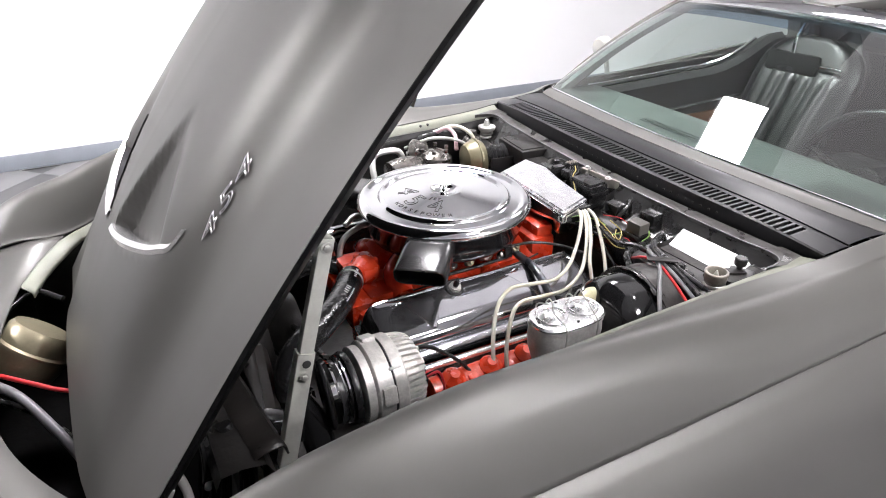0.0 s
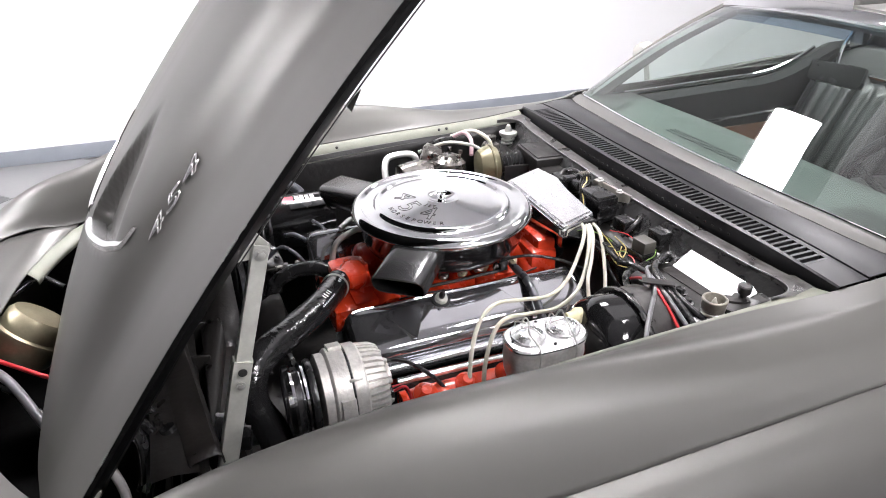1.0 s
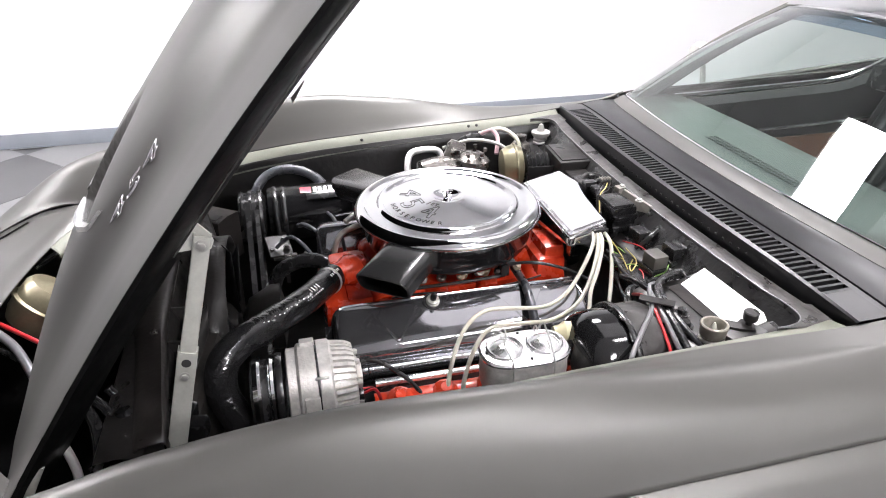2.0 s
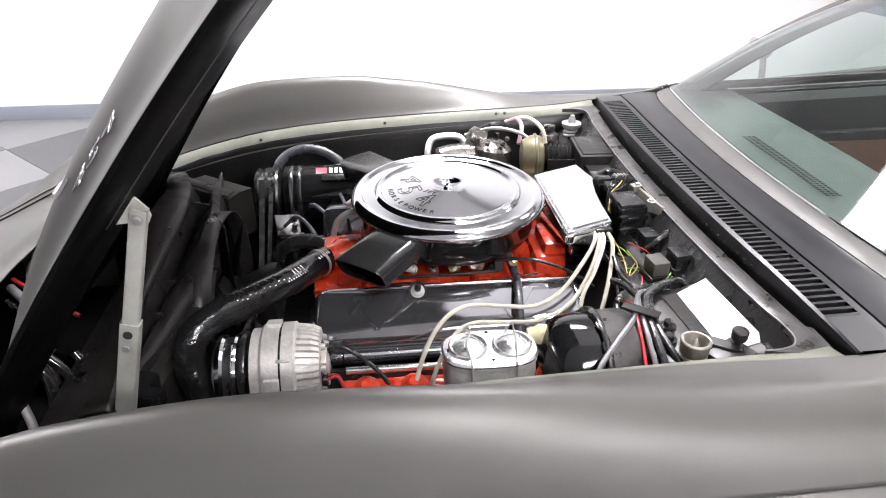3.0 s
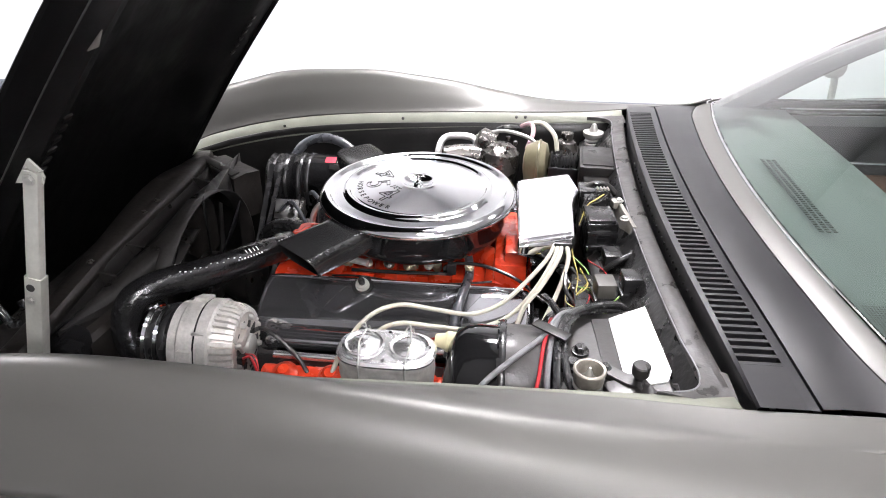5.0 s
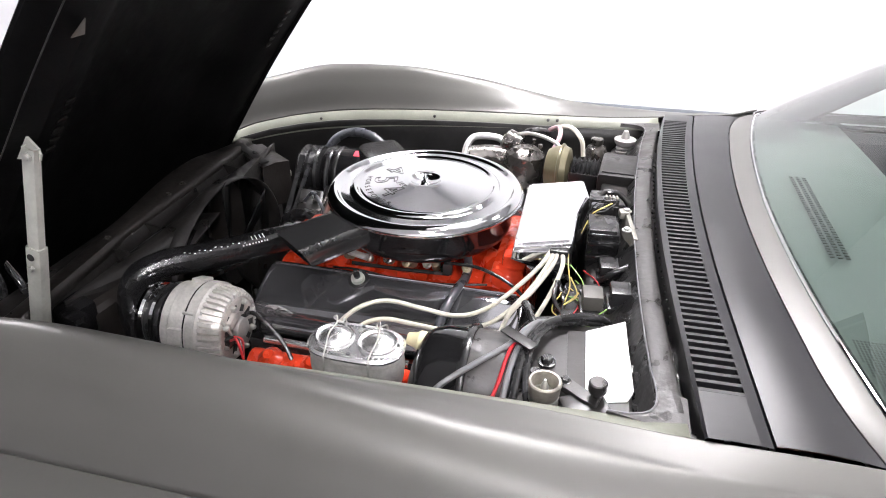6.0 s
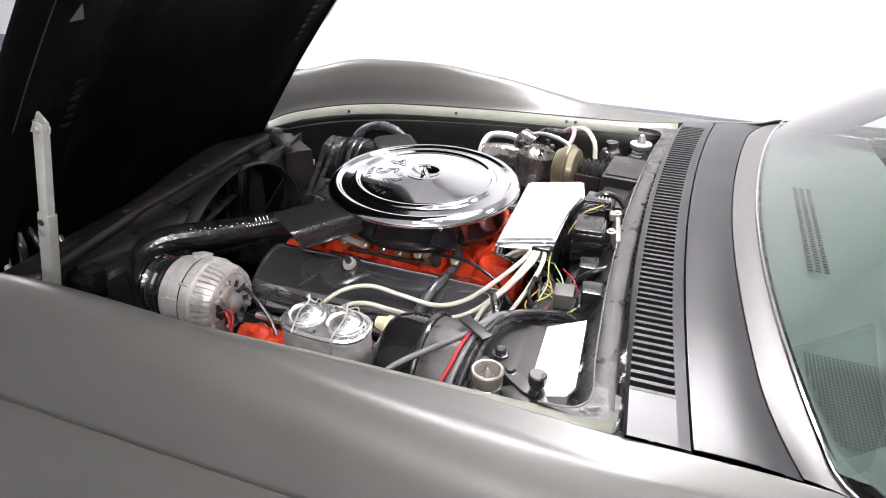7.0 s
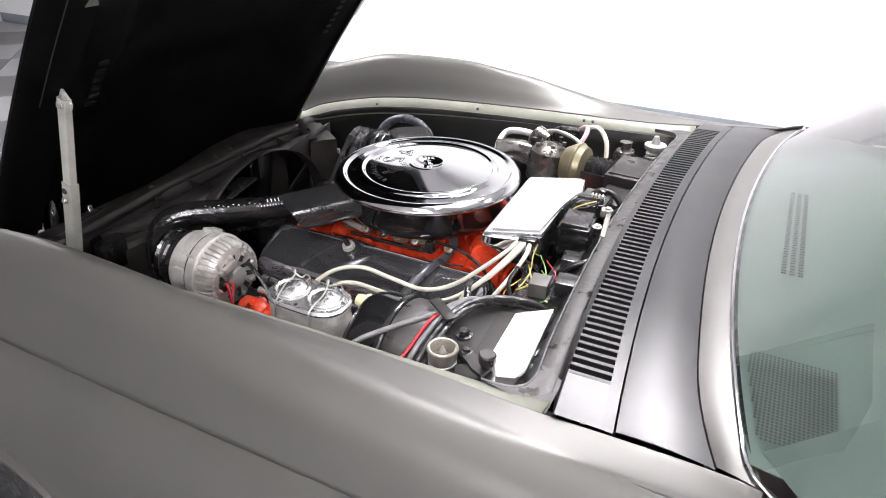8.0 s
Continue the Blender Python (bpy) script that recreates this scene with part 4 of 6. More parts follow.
def engine():
    # block, heads and intake in engine red
    bm = box((0.025, 0.035, 0.595), (0.44, 0.36, 0.19), 0.02)
    block = part("engine_block", bm, RED, car, "orange-red painted engine block")
    bm = box((0.0, 0.02, 0.706), (0.50, 0.22, 0.05), 0.012)
    for k in range(4):
        for e in (-1, 1):
            x = -0.17 + 0.115 * k
            add_tube(bm, [(x * 0.7, 0.03, 0.735), (x, 0.03 + e * 0.07, 0.742), (x, 0.03 + e * 0.125, 0.715)], 0.026, 12)
    add_box(bm, (0.0, 0.03, 0.752), (0.17, 0.16, 0.035), 0.008)
    add_box(bm, (0.205, 0.02, 0.745), (0.07, 0.25, 0.07), 0.014)
    for k in range(9):
        add_box(bm, (-0.20 + 0.05 * k, -0.128 + 0.006 * (k % 2), 0.706), (0.030, 0.036, 0.030), 0.007, (25, 0, 4 * (k % 3)))
        add_lathe(bm, [(0.009, 0), (0.009, 0.010), (0.005, 0.013)], (-0.19 + 0.05 * k, -0.136, 0.723), (0, -0.3, 1), seg=8)
    add_box(bm, (0.215, -0.045, 0.775), (0.05, 0.10, 0.06), 0.014)
    add_lathe(bm, [(0.045, 0), (0.045, 0.05), (0.038, 0.06)], (0.275, 0.03, 0.70), (0, 0, 1), 24)
    part("intake_manifold", bm, RED, block, "orange-red cast intake manifold")
    # water outlet and pump housing at the front
    bm = box((-0.235, 0.020, 0.722), (0.085, 0.085, 0.09), 0.014)
    add_lathe(bm, [(0.034, 0), (0.034, 0.02), (0.028, 0.03), (0.024, 0.05)], (-0.225, -0.005, 0.755), (-0.75, -0.55, 0.12), 20)
    add_box(bm, (-0.265, 0.01, 0.69), (0.07, 0.22, 0.07), 0.02)
    add_box(bm, (-0.255, -0.085, 0.65), (0.06, 0.10, 0.12), 0.02)
    for dx, dy in ((-0.03, -0.045), (0.03, -0.045), (0.0, -0.01)):
        add_lathe(bm, [(0.009, 0), (0.009, 0.012), (0.005, 0.015)], (-0.235 + dx, 0.035 + dy, 0.766), (0, 0, 1), 10)
    part("water_outlet", bm, RED, block, "orange-red water outlet housing")
    bolt("bolt", (-0.255, -0.01, 0.766), block, 0.008, 0.012, mat=RED)
    # carburettor between manifold and air cleaner
    bm = box((0.0, 0.035, 0.765), (0.16, 0.13, 0.04), 0.008)
    for k in range(3):
        add_lathe(bm, [(0.010, 0), (0.010, 0.018), (0.006, 0.02)], (-0.045 + 0.05 * k, -0.085, 0.752), (0, -0.6, 1), 10)
    part("carburettor", bm, BRASS, block, "yellow zinc carburettor")
    rng = random.Random(9)
    for k in range(7):
        x = -0.13 + 0.042 * k
        part("fitting", lathe([(0.007, -0.012), (0.007, 0.004), (0.010, 0.005), (0.010, 0.010), (0.005, 0.012), (0.005, 0.018)], (x, -0.098 + rng.uniform(-0.006, 0.006), 0.762 + rng.uniform(-0.004, 0.004)), (rng.uniform(-0.3, 0.3), -0.8, 0.7), 8), (BRASS, DIRTYZINC, OILY)[k % 3], block, "small dull metal fitting")
    part("throttle_rod", tube(([(-0.12, -0.112, 0.752), (-0.02, -0.118, 0.756), (0.09, -0.118, 0.760)], 0.004), seg=8), BLACK, block, "black throttle rod")
    part("linkage_tube", tube(([(-0.155, -0.100, 0.776), (-0.085, -0.116, 0.772)], 0.007), seg=12), STEEL, block, "bright linkage tube")
    part("vacuum_hose", tube(([(-0.16, -0.12, 0.74), (-0.10, -0.135, 0.752), (0.0, -0.142, 0.747), (0.10, -0.142, 0.752), (0.17, -0.13, 0.755)], 0.0022), seg=8), RUBBER, block, "thin black vacuum hose")
    part("cable_bracket", box((0.088, -0.122, 0.775), (0.018, 0.012, 0.024), 0.002), BLACK, block, "black cable bracket")
    # valve covers, tilted outwards
    for e in (-1, 1):
        cy = 0.035 + e * 0.2345
        tilt = radians(25)
        ex = Vector((1, 0, 0))
        ey = Vector((0, e * math.cos(tilt), -math.sin(tilt)))
        ez = Vector((0, e * math.sin(tilt), math.cos(tilt)))
        o = Vector((-0.018, cy, 0.716))
        def V(u, v, w):
            return o + ex * u + ey * v + ez * w
        hw, hl = 0.065, 0.274
        prof = [(-hw - 0.012, -0.055), (-hw, -0.053), (-hw, -0.005), (-hw + 0.004, 0.012), (-hw + 0.012, 0.0185), (-0.030, 0.0222), (0.0, 0.0238), (0.020, 0.0228), (hw - 0.026, 0.0195), (hw - 0.015, 0.016), (hw - 0.006, 0.008), (hw - 0.001, -0.004), (hw, -0.018), (hw, -0.053), (hw + 0.012, -0.055)]
        rows = []
        for f in (-1.045, -1.0, -0.998, -0.985, -0.965, -0.94, -0.90, -0.5, 0, 0.5, 0.90, 0.94, 0.965, 0.985, 0.998, 1.0, 1.045):
            a = abs(f)
            sq = 0 if a > 1 else lerp([(0.9, 1.0), (0.94, 0.98), (0.965, 0.93), (0.985, 0.80), (0.998, 0.55), (1.0, 0.0)], a)
            pinch = lerp([(0.9, 1.0), (0.94, 0.975), (0.965, 0.93), (0.985, 0.87), (0.998, 0.81), (1.0, 0.78)], a)
            rows.append([V(f * hl, v * pinch, -0.055 + (w + 0.055) * (sq if a <= 1 else 0)) for v, w in prof])
        cover = part("valve_cover", grid(rows), DARKCHROME, car, "black chromed valve cover with stamped ridges", angle=30)
        if e < 0:
            part("grommet", lathe([(0.0215, -0.002), (0.022, 0.003), (0.019, 0.006), (0.012, 0.006)], V(-0.066, -0.040, 0.018), ez, 28), RUBBER, cover, "black rubber grommet")
            part("oil_valve", lathe([(0.014, 0.004), (0.014, 0.008), (0.010, 0.0085), (0.010, 0.0105), (0.0125, 0.011), (0.0125, 0.014), (0.007, 0.015)], V(-0.066, -0.040, 0.019), ez, 28), PALEZINC, cover, "ribbed pale metal valve")
            part("valve_nub", lathe([(0.0065, 0.014), (0.0065, 0.026), (0.0045, 0.029), (0.004, 0.036), (0.002, 0.037)], V(-0.066, -0.040, 0.019), ez, 16), BLACK, cover, "black valve elbow")
            bead = [V(-0.262, hw - 0.020, 0.004), V(-0.2635, 0.010, 0.0135), V(-0.2625, -0.025, 0.0135), V(-0.256, -hw + 0.016, 0.0135), V(-0.243, -hw + 0.007, 0.0160), V(-0.15, -hw + 0.0065, 0.0165), V(0.10, -hw + 0.0065, 0.0165), V(0.25, -hw + 0.0065, 0.0165)]
            part("edge_bead", tube((bead, 0.0026), seg=8), CHROME, cover, "bright bead round the valve cover")
        # stamped wedges, each a tilted facet with steep sides
        for u in (-0.150, 0.120):
            wedge = bmesh.new()
            foot = [wedge.verts.new(V(u + a, b, 0.0170)) for a, b in ((-0.060, -0.042), (0.060, -0.042), (0.006, 0.040), (-0.006, 0.040))]
            crown = [wedge.verts.new(V(u + a, b, h)) for a, b, h in ((-0.052, -0.038, 0.0222), (0.052, -0.038, 0.0222), (0.003, 0.035, 0.0262), (-0.003, 0.035, 0.0262))]
            wedge.faces.new(crown)
            for k in range(4):
                wedge.faces.new((foot[k], foot[(k + 1) % 4], crown[(k + 1) % 4], crown[k]))
            bmesh.ops.bevel(wedge, geom=[g for g in wedge.edges if all(v in crown for v in g.verts)], offset=0.0015, segments=2, affect="EDGES")
            part("stamped_wedge", wedge, DARKCHROME, cover, angle=25)
        # rolled lower edge
        if e < 0:
            part("edge_tube", tube(([V(-0.215, hw + 0.008, -0.014), V(0.235, hw + 0.008, -0.014)], 0.0150), seg=26), ROLLED, cover, "rolled smoked chrome lower edge")
            part("tube_end", lathe([(0.004, -0.020), (0.011, -0.017), (0.0155, -0.010), (0.0165, 0.0), (0.0155, 0.008), (0.006, 0.012)], V(-0.226, hw + 0.008, -0.014), ex, 20), DARKCHROME, cover, "rounded end of the rolled edge")
            part("lower_tube", tube(([(-0.228, -0.31, 0.679), (0.06, -0.31, 0.675)], 0.0075), seg=18), BRIGHT, cover, "chrome lower tube")
            part("breather_hose", tube(([(0.112, -0.055, 0.785), (0.121, -0.080, 0.762), (0.123, -0.12, 0.756), (0.118, -0.17, 0.762), (0.111, -0.22, 0.757), (0.105, -0.265, 0.738), (0.10, -0.31, 0.70)], 0.0092), seg=12), HAZY, cover, "hazy grey-black breather hose")
    # lower near side: cast head in red behind a dark shield
    bm = tube(([(-0.235, -0.350, 0.654), (-0.10, -0.352, 0.656), (0.02, -0.352, 0.654), (0.14, -0.350, 0.650)], 0.028), seg=18)
    for k in range(4):
        add_lathe(bm, [(0.024, 0), (0.024, 0.012), (0.014, 0.020), (0.010, 0.026)], (-0.19 + 0.085 * k, -0.360, 0.672), (0, -0.35, 1), 14)
        add_box(bm, (-0.15 + 0.085 * k, -0.374, 0.664), (0.022, 0.03, 0.03), 0.006, (20, 0, 10))
    part("exhaust_side", bm, RED, block, "orange-red cylinder head side")
    part("heat_shield", box((-0.03, -0.318, 0.648), (0.46, 0.006, 0.06), 0.002, (-18, 0, 0)), BLACK, block, "black shield under the valve cover")
    for k in range(3):
        bolt("spark_plug_boot", (-0.17 + 0.1 * k, -0.37, 0.640), block, 0.009, 0.03, (0, -0.5, 1), ZINC)


engine()


def ignition_shield():
    # a bent bright box over the distributor
    z = 0.868
    outline = [(0.221, -0.146), (0.323, -0.106), (0.320, 0.012), (0.343, 0.085), (0.327, 0.165), (0.214, 0.116)]
    drops = [0.030, 0.085, 0.085, 0.085, 0.07, 0.075]
    bm, skirt, side = bmesh.new(), bmesh.new(), bmesh.new()
    n = len(outline)
    def height(y):
        return z + 0.004 * max(-1.5, min(1, y / 0.08))
    topv = [bm.verts.new((x, y, height(y))) for x, y in outline]
    bm.faces.new(topv)
    mid = Vector((0.28, 0.01, 0))
    rim = [bm.verts.new(v.co + Vector((v.co.x - mid.x, v.co.y - mid.y, 0)).normalized() * 0.003 + Vector((0, 0, -0.012))) for v in topv]
    for i in range(n):
        k = (i + 1) % n
        bm.faces.new((topv[i], topv[k], rim[k], rim[i]))
        a, b = rim[i].co + Vector((0, 0, 0.002)), rim[k].co + Vector((0, 0, 0.002))
        target = side if i in (0, 5) else skirt
        rows = []
        for h in range(5):
            f = h / 4
            row = []
            for q in range(7):
                p = a.lerp(b, q / 6)
                out = Vector((p.x - mid.x, p.y - mid.y, 0)).normalized()
                dent = 0.006 * noise.noise((p.x * 40, p.y * 40, f * 3)) * (f if target is skirt else 0)
                row.append(p + out * (0.004 * f + dent) - Vector((0, 0, (drops[i] + (drops[k] - drops[i]) * q / 6 - 0.012) * f)))
            rows.append(row)
        add_grid(target, rows)
    bmesh.ops.bevel(bm, geom=[e for e in bm.edges if e.verts[0] in topv and e.verts[1] in topv], offset=0.005, segments=2, affect="EDGES")
    sh = solid(part("ignition_shield", bm, SHIELD, car, "bright chrome ignition shield", angle=25), 0.002)
    solid(part("shield_skirt", skirt, WRINKLED, sh, "black wrinkled shield skirt", angle=25), 0.002)
    solid(part("shield_side", side, CHROME, sh, "bright chrome shield side"), 0.002)
    d = lathe([(0.05, -0.10), (0.055, -0.02), (0.058, 0.0), (0.05, 0.02), (0.03, 0.03)], (0.285, 0.03, 0.80), seg=28)
    for k in range(5):
        add_lathe(d, [(0.008, 0), (0.008, 0.025), (0.006, 0.03)], (0.285 + 0.04 * math.cos(k * 1.2), 0.03 + 0.04 * math.sin(k * 1.2), 0.82), seg=10)
    part("distributor", d, BLACK, sh, "black distributor under the shield")
    b = box((0.268, -0.10, 0.815), (0.055, 0.03, 0.07), 0.01)
    part("shield_foot", b, CHROME, sh)
    part("wire_clip", box((0.302, -0.122, 0.845), (0.035, 0.02, 0.014), 0.003), BLACK, sh)


ignition_shield()


def plug_wires():
    runs = [
        [(0.288, -0.112, 0.848), (0.276, -0.150, 0.834), (0.238, -0.190, 0.802), (0.190, -0.225, 0.768), (0.136, -0.245, 0.754), (0.070, -0.255, 0.766), (0.003, -0.262, 0.776), (-0.050, -0.295, 0.765), (-0.090, -0.345, 0.720), (-0.115, -0.400, 0.650)],
        [(0.294, -0.114, 0.848), (0.285, -0.155, 0.832), (0.252, -0.205, 0.792), (0.205, -0.250, 0.758), (0.140, -0.278, 0.744), (0.070, -0.288, 0.752), (0.010, -0.295, 0.759), (-0.030, -0.320, 0.750), (-0.070, -0.365, 0.700), (-0.085, -0.410, 0.640)],
        [(0.300, -0.114, 0.848), (0.294, -0.155, 0.834), (0.264, -0.205, 0.802), (0.232, -0.245, 0.776), (0.215, -0.280, 0.740), (0.190, -0.310, 0.700)],
        [(0.306, -0.112, 0.848), (0.312, -0.155, 0.834), (0.298, -0.200, 0.802), (0.274, -0.250, 0.766), (0.250, -0.290, 0.730)],
    ]
    for r in runs:
        part("plug_wire", tube((r, 0.0043), seg=10), WIRE, car, "cream spark plug wire")


plug_wires()


def alternator():
    c = Vector((-0.332, -0.332, 0.715))
    ax = Vector((1, 0, 0))
    R = 0.080
    front = lathe([(0.03, -0.054), (0.068, -0.053), (0.0735, -0.051), (0.0735, -0.036), (0.0775, -0.034), (R, -0.031), (R, -0.003), (0.076, -0.001), (0.076, 0.0)], c, ax, 56)
    a = part("alternator", front, ALUMINIUM, car, "cast aluminium alternator")
    rear = lathe([(0.076, 0.0), (0.076, 0.002), (R, 0.003), (R, 0.022), (0.071, 0.026), (0.064, 0.060), (0.060, 0.064), (0.052, 0.066), (0.02, 0.062)], c, ax, 56)
    part("rear_case", rear, CAST, a)
    part("rear_rim", lathe([(R - 0.004, -0.001), (R + 0.0015, 0.002), (R + 0.0015, 0.022), (R - 0.004, 0.027)], c, ax, 56), ALUMINIUM, a)
    for k in range(40):
        t = 2 * math.pi * k / 40
        if math.sin(t) > -0.6:
            d, q = Vector((0, math.cos(t), math.sin(t))), Vector((0, -math.sin(t), math.cos(t)))
            fb = bmesh.new()
            ends = [[fb.verts.new(c + Vector((x, 0, 0)) + d * r + q * w) for w, r in ((-0.0042, r0), (-0.0034, r1), (0.0034, r1), (0.0042, r0))] for x, r0, r1 in ((0.024, 0.068, 0.0782), (0.052, 0.062, 0.0742), (0.064, 0.058, 0.0680))]
            for i in range(2):
                for j in range(4):
                    fb.faces.new((ends[i][j], ends[i][(j + 1) % 4], ends[i + 1][(j + 1) % 4], ends[i + 1][j]))
            fb.faces.new(ends[2])
            part("fin", fb, ALUMINIUM, a, smooth=False)
    for k in range(20):
        t = 2 * math.pi * k / 20
        d = Vector((0, math.cos(t), math.sin(t)))
        part("front_slot", box(c + Vector((-0.0475, 0, 0)) + d * 0.064, (0.008, 0.0075, 0.017), 0.001, (math.degrees(t) - 90, 0, 0)), INK, a)
    for k in range(8):
        t = 2 * math.pi * k / 8 + 0.2
        part("stud", lathe([(0.006, 0), (0.006, 0.008), (0.004, 0.012)], c + Vector((0.062, math.cos(t) * 0.050, math.sin(t) * 0.050)), ax, 8), ZINC, a)
    for k in range(10):
        t = 2 * math.pi * (k + 0.5) / 10
        p = c + Vector((0.0645, math.cos(t) * 0.040, math.sin(t) * 0.040))
        part("vent_slot", box(p, (0.004, 0.010, 0.018), 0.001, (math.degrees(t) - 90, 0, 0)), INK, a)
    for y, z in ((0.030, 0.074), (-0.078, 0.020)):
        ear = box(c + Vector((-0.014, y, z)), (0.026, 0.034, 0.012), 0.003, (math.degrees(math.atan2(z, y)) - 90, 0, 0))
        part("mounting_boss", ear, ALUMINIUM, a, "raised cast mounting boss")
    for k in range(4):
        t = 2 * math.pi * k / 4 + 0.75
        part("case_bolt", lathe([(0.002, -0.010), (0.0034, -0.008), (0.0034, 0.012), (0.002, 0.014)], c + Vector((0.004, math.cos(t) * 0.0795, math.sin(t) * 0.0795)), ax, 8), ZINC, a)
    part("rectifier_cover", box(c + Vector((0.070, -0.018, 0.032)), (0.012, 0.036, 0.018), 0.004, (18, 0, 0)), CAST, a, "cast rectifier cover")
    part("plug", box(c + Vector((0.066, -0.040, -0.002)), (0.020, 0.022, 0.020), 0.004), BLACK, a, "black connector plug")
    for k in range(3):
        part("plug_lead", tube(([c + Vector((0.074, -0.045 + 0.006 * k, 0.004)), c + Vector((0.095, -0.055 + 0.008 * k, 0.016 - 0.006 * k)), c + Vector((0.105, -0.06, -0.02)), c + Vector((0.10, -0.05, -0.06))], 0.0026), seg=8), (RED_WIRE, RUBBER, RED_WIRE)[k], a, "thin lead at the alternator plug")
    part("brace", tube(([c + Vector((0.062, -0.045, 0.045)), c + Vector((0.072, -0.03, 0.0)), c + Vector((0.066, -0.005, -0.04))], 0.003), seg=8), ZINC, a)
    part("end_cap", lathe([(0.022, 0), (0.02, 0.010), (0.010, 0.012)], c + Vector((0.066, 0, 0)), ax, 20), ZINC, a)
    fan = lathe([(0.02, -0.012), (0.068, -0.010), (0.070, -0.004), (0.068, 0.002), (0.02, 0.004)], c + Vector((-0.062, 0, 0)), ax, 40)
    part("fan", fan, BLACK, a, "black cooling fan disc")
    pul = lathe([(0.012, -0.026), (0.058, -0.025), (0.065, -0.020), (0.067, -0.012), (0.064, -0.007), (0.050, -0.003), (0.050, 0.001), (0.064, 0.006), (0.067, 0.010), (0.065, 0.015), (0.055, 0.018), (0.015, 0.019)], c + Vector((-0.090, 0, 0)), ax, 40)
    part("pulley", pul, CHROME, a, "bright belt pulley")
    part("pulley_belt", lathe([(0.050, -0.006), (0.0590, -0.006), (0.0600, -0.005), (0.0600, 0.004), (0.0590, 0.005), (0.050, 0.005)], c + Vector((-0.091, 0, 0)), ax, 40), RUBBER, a, "black belt round the pulley")
    part("gap_ring", lathe([(0.0800, -0.0022), (0.0806, -0.0010), (0.0806, 0.0008), (0.0800, 0.0018)], c, ax, 48), BLACK, a)
    # wiring at the back
    for r, m in (([c + Vector((0.062, 0.02, 0.01)), c + Vector((0.10, 0.01, 0.03)), c + Vector((0.16, -0.01, -0.01)), c + Vector((0.2, -0.04, -0.06))], RUBBER),):
        part("alternator_lead", tube((r, 0.002 if m is RED_WIRE else 0.0042), seg=8), m, a)


alternator()


def master_cylinder():
    c = Vector((0.014, -0.436, 0.806))
    def oval(sx, sy, z, n=48):
        out = []
        for k in range(n):
            t = 2 * math.pi * k / n
            x, y = math.cos(t), math.sin(t)
            out.append(c + Vector((math.copysign(abs(x) ** 0.62, x) * sx, math.copysign(abs(y) ** 0.78, y) * sy, z)))
        return out
    bm = grid([oval(0.052, 0.027, -0.13), oval(0.066, 0.034, -0.085), oval(0.0745, 0.0425, -0.055), oval(0.0770, 0.0455, -0.030), oval(0.0755, 0.0440, -0.014), oval(0.0735, 0.0425, -0.008), oval(0.0775, 0.0455, -0.005), oval(0.0775, 0.0455, 0.002)], True)
    add_lathe(bm, [(0.030, -0.10), (0.032, 0.0), (0.030, 0.09)], c + Vector((0.02, 0, -0.12)), (1, 0, 0), 24)
    m = part("brake_master_cylinder", bm, ALUMINIUM, car, "cast iron twin-chamber brake master cylinder")
    lid = grid([oval(0.0783, 0.0463, 0.002), oval(0.0792, 0.0472, 0.006), oval(0.0757, 0.0436, 0.010), oval(0.0669, 0.0365, 0.011)], True)
    vs = [lid.verts.new(p) for p in oval(0.0669, 0.0365, 0.0112)]
    lid.faces.new(vs)
    for s in (-1, 1):
        add_lathe(lid, [(0.0325, 0.010), (0.0320, 0.0145), (0.030, 0.0165), (0.0275, 0.0155), (0.0255, 0.0140), (0.022, 0.0165), (0.017, 0.0195), (0.011, 0.0215), (0.001, 0.0222)], c + Vector((s * 0.036, 0, 0)), (0, 0, 1), 32)
    part("reservoir_lid", lid, TIN, m, "bright stamped reservoir lid with two domes")
    for sx, sy in ((-0.068, -0.004), (0.068, 0.004), (0.0, -0.036), (0.0, 0.036)):
        part("lid_screw", lathe([(0.003, 0.0), (0.003, 0.002), (0.001, 0.003)], c + Vector((sx, sy, 0.0105)), seg=8), BLACK, m)
    for s in (-1, 1):
        x = s * 0.036
        w = [(x, -0.050, -0.03), (x, -0.050, 0.004), (x, -0.041, 0.016), (x + 0.004 * s, -0.012, 0.027), (x + 0.003, 0.004, 0.036), (x + 0.001, 0.012, 0.044), (x - 0.005, 0.014, 0.038), (x - 0.006 * s, 0.020, 0.026), (x, 0.041, 0.018), (x, 0.050, 0.004), (x, 0.050, -0.03)]
        part("bail_wire", tube(([c + Vector(p) for p in w], 0.0015), seg=8), ZINC, m)


master_cylinder()


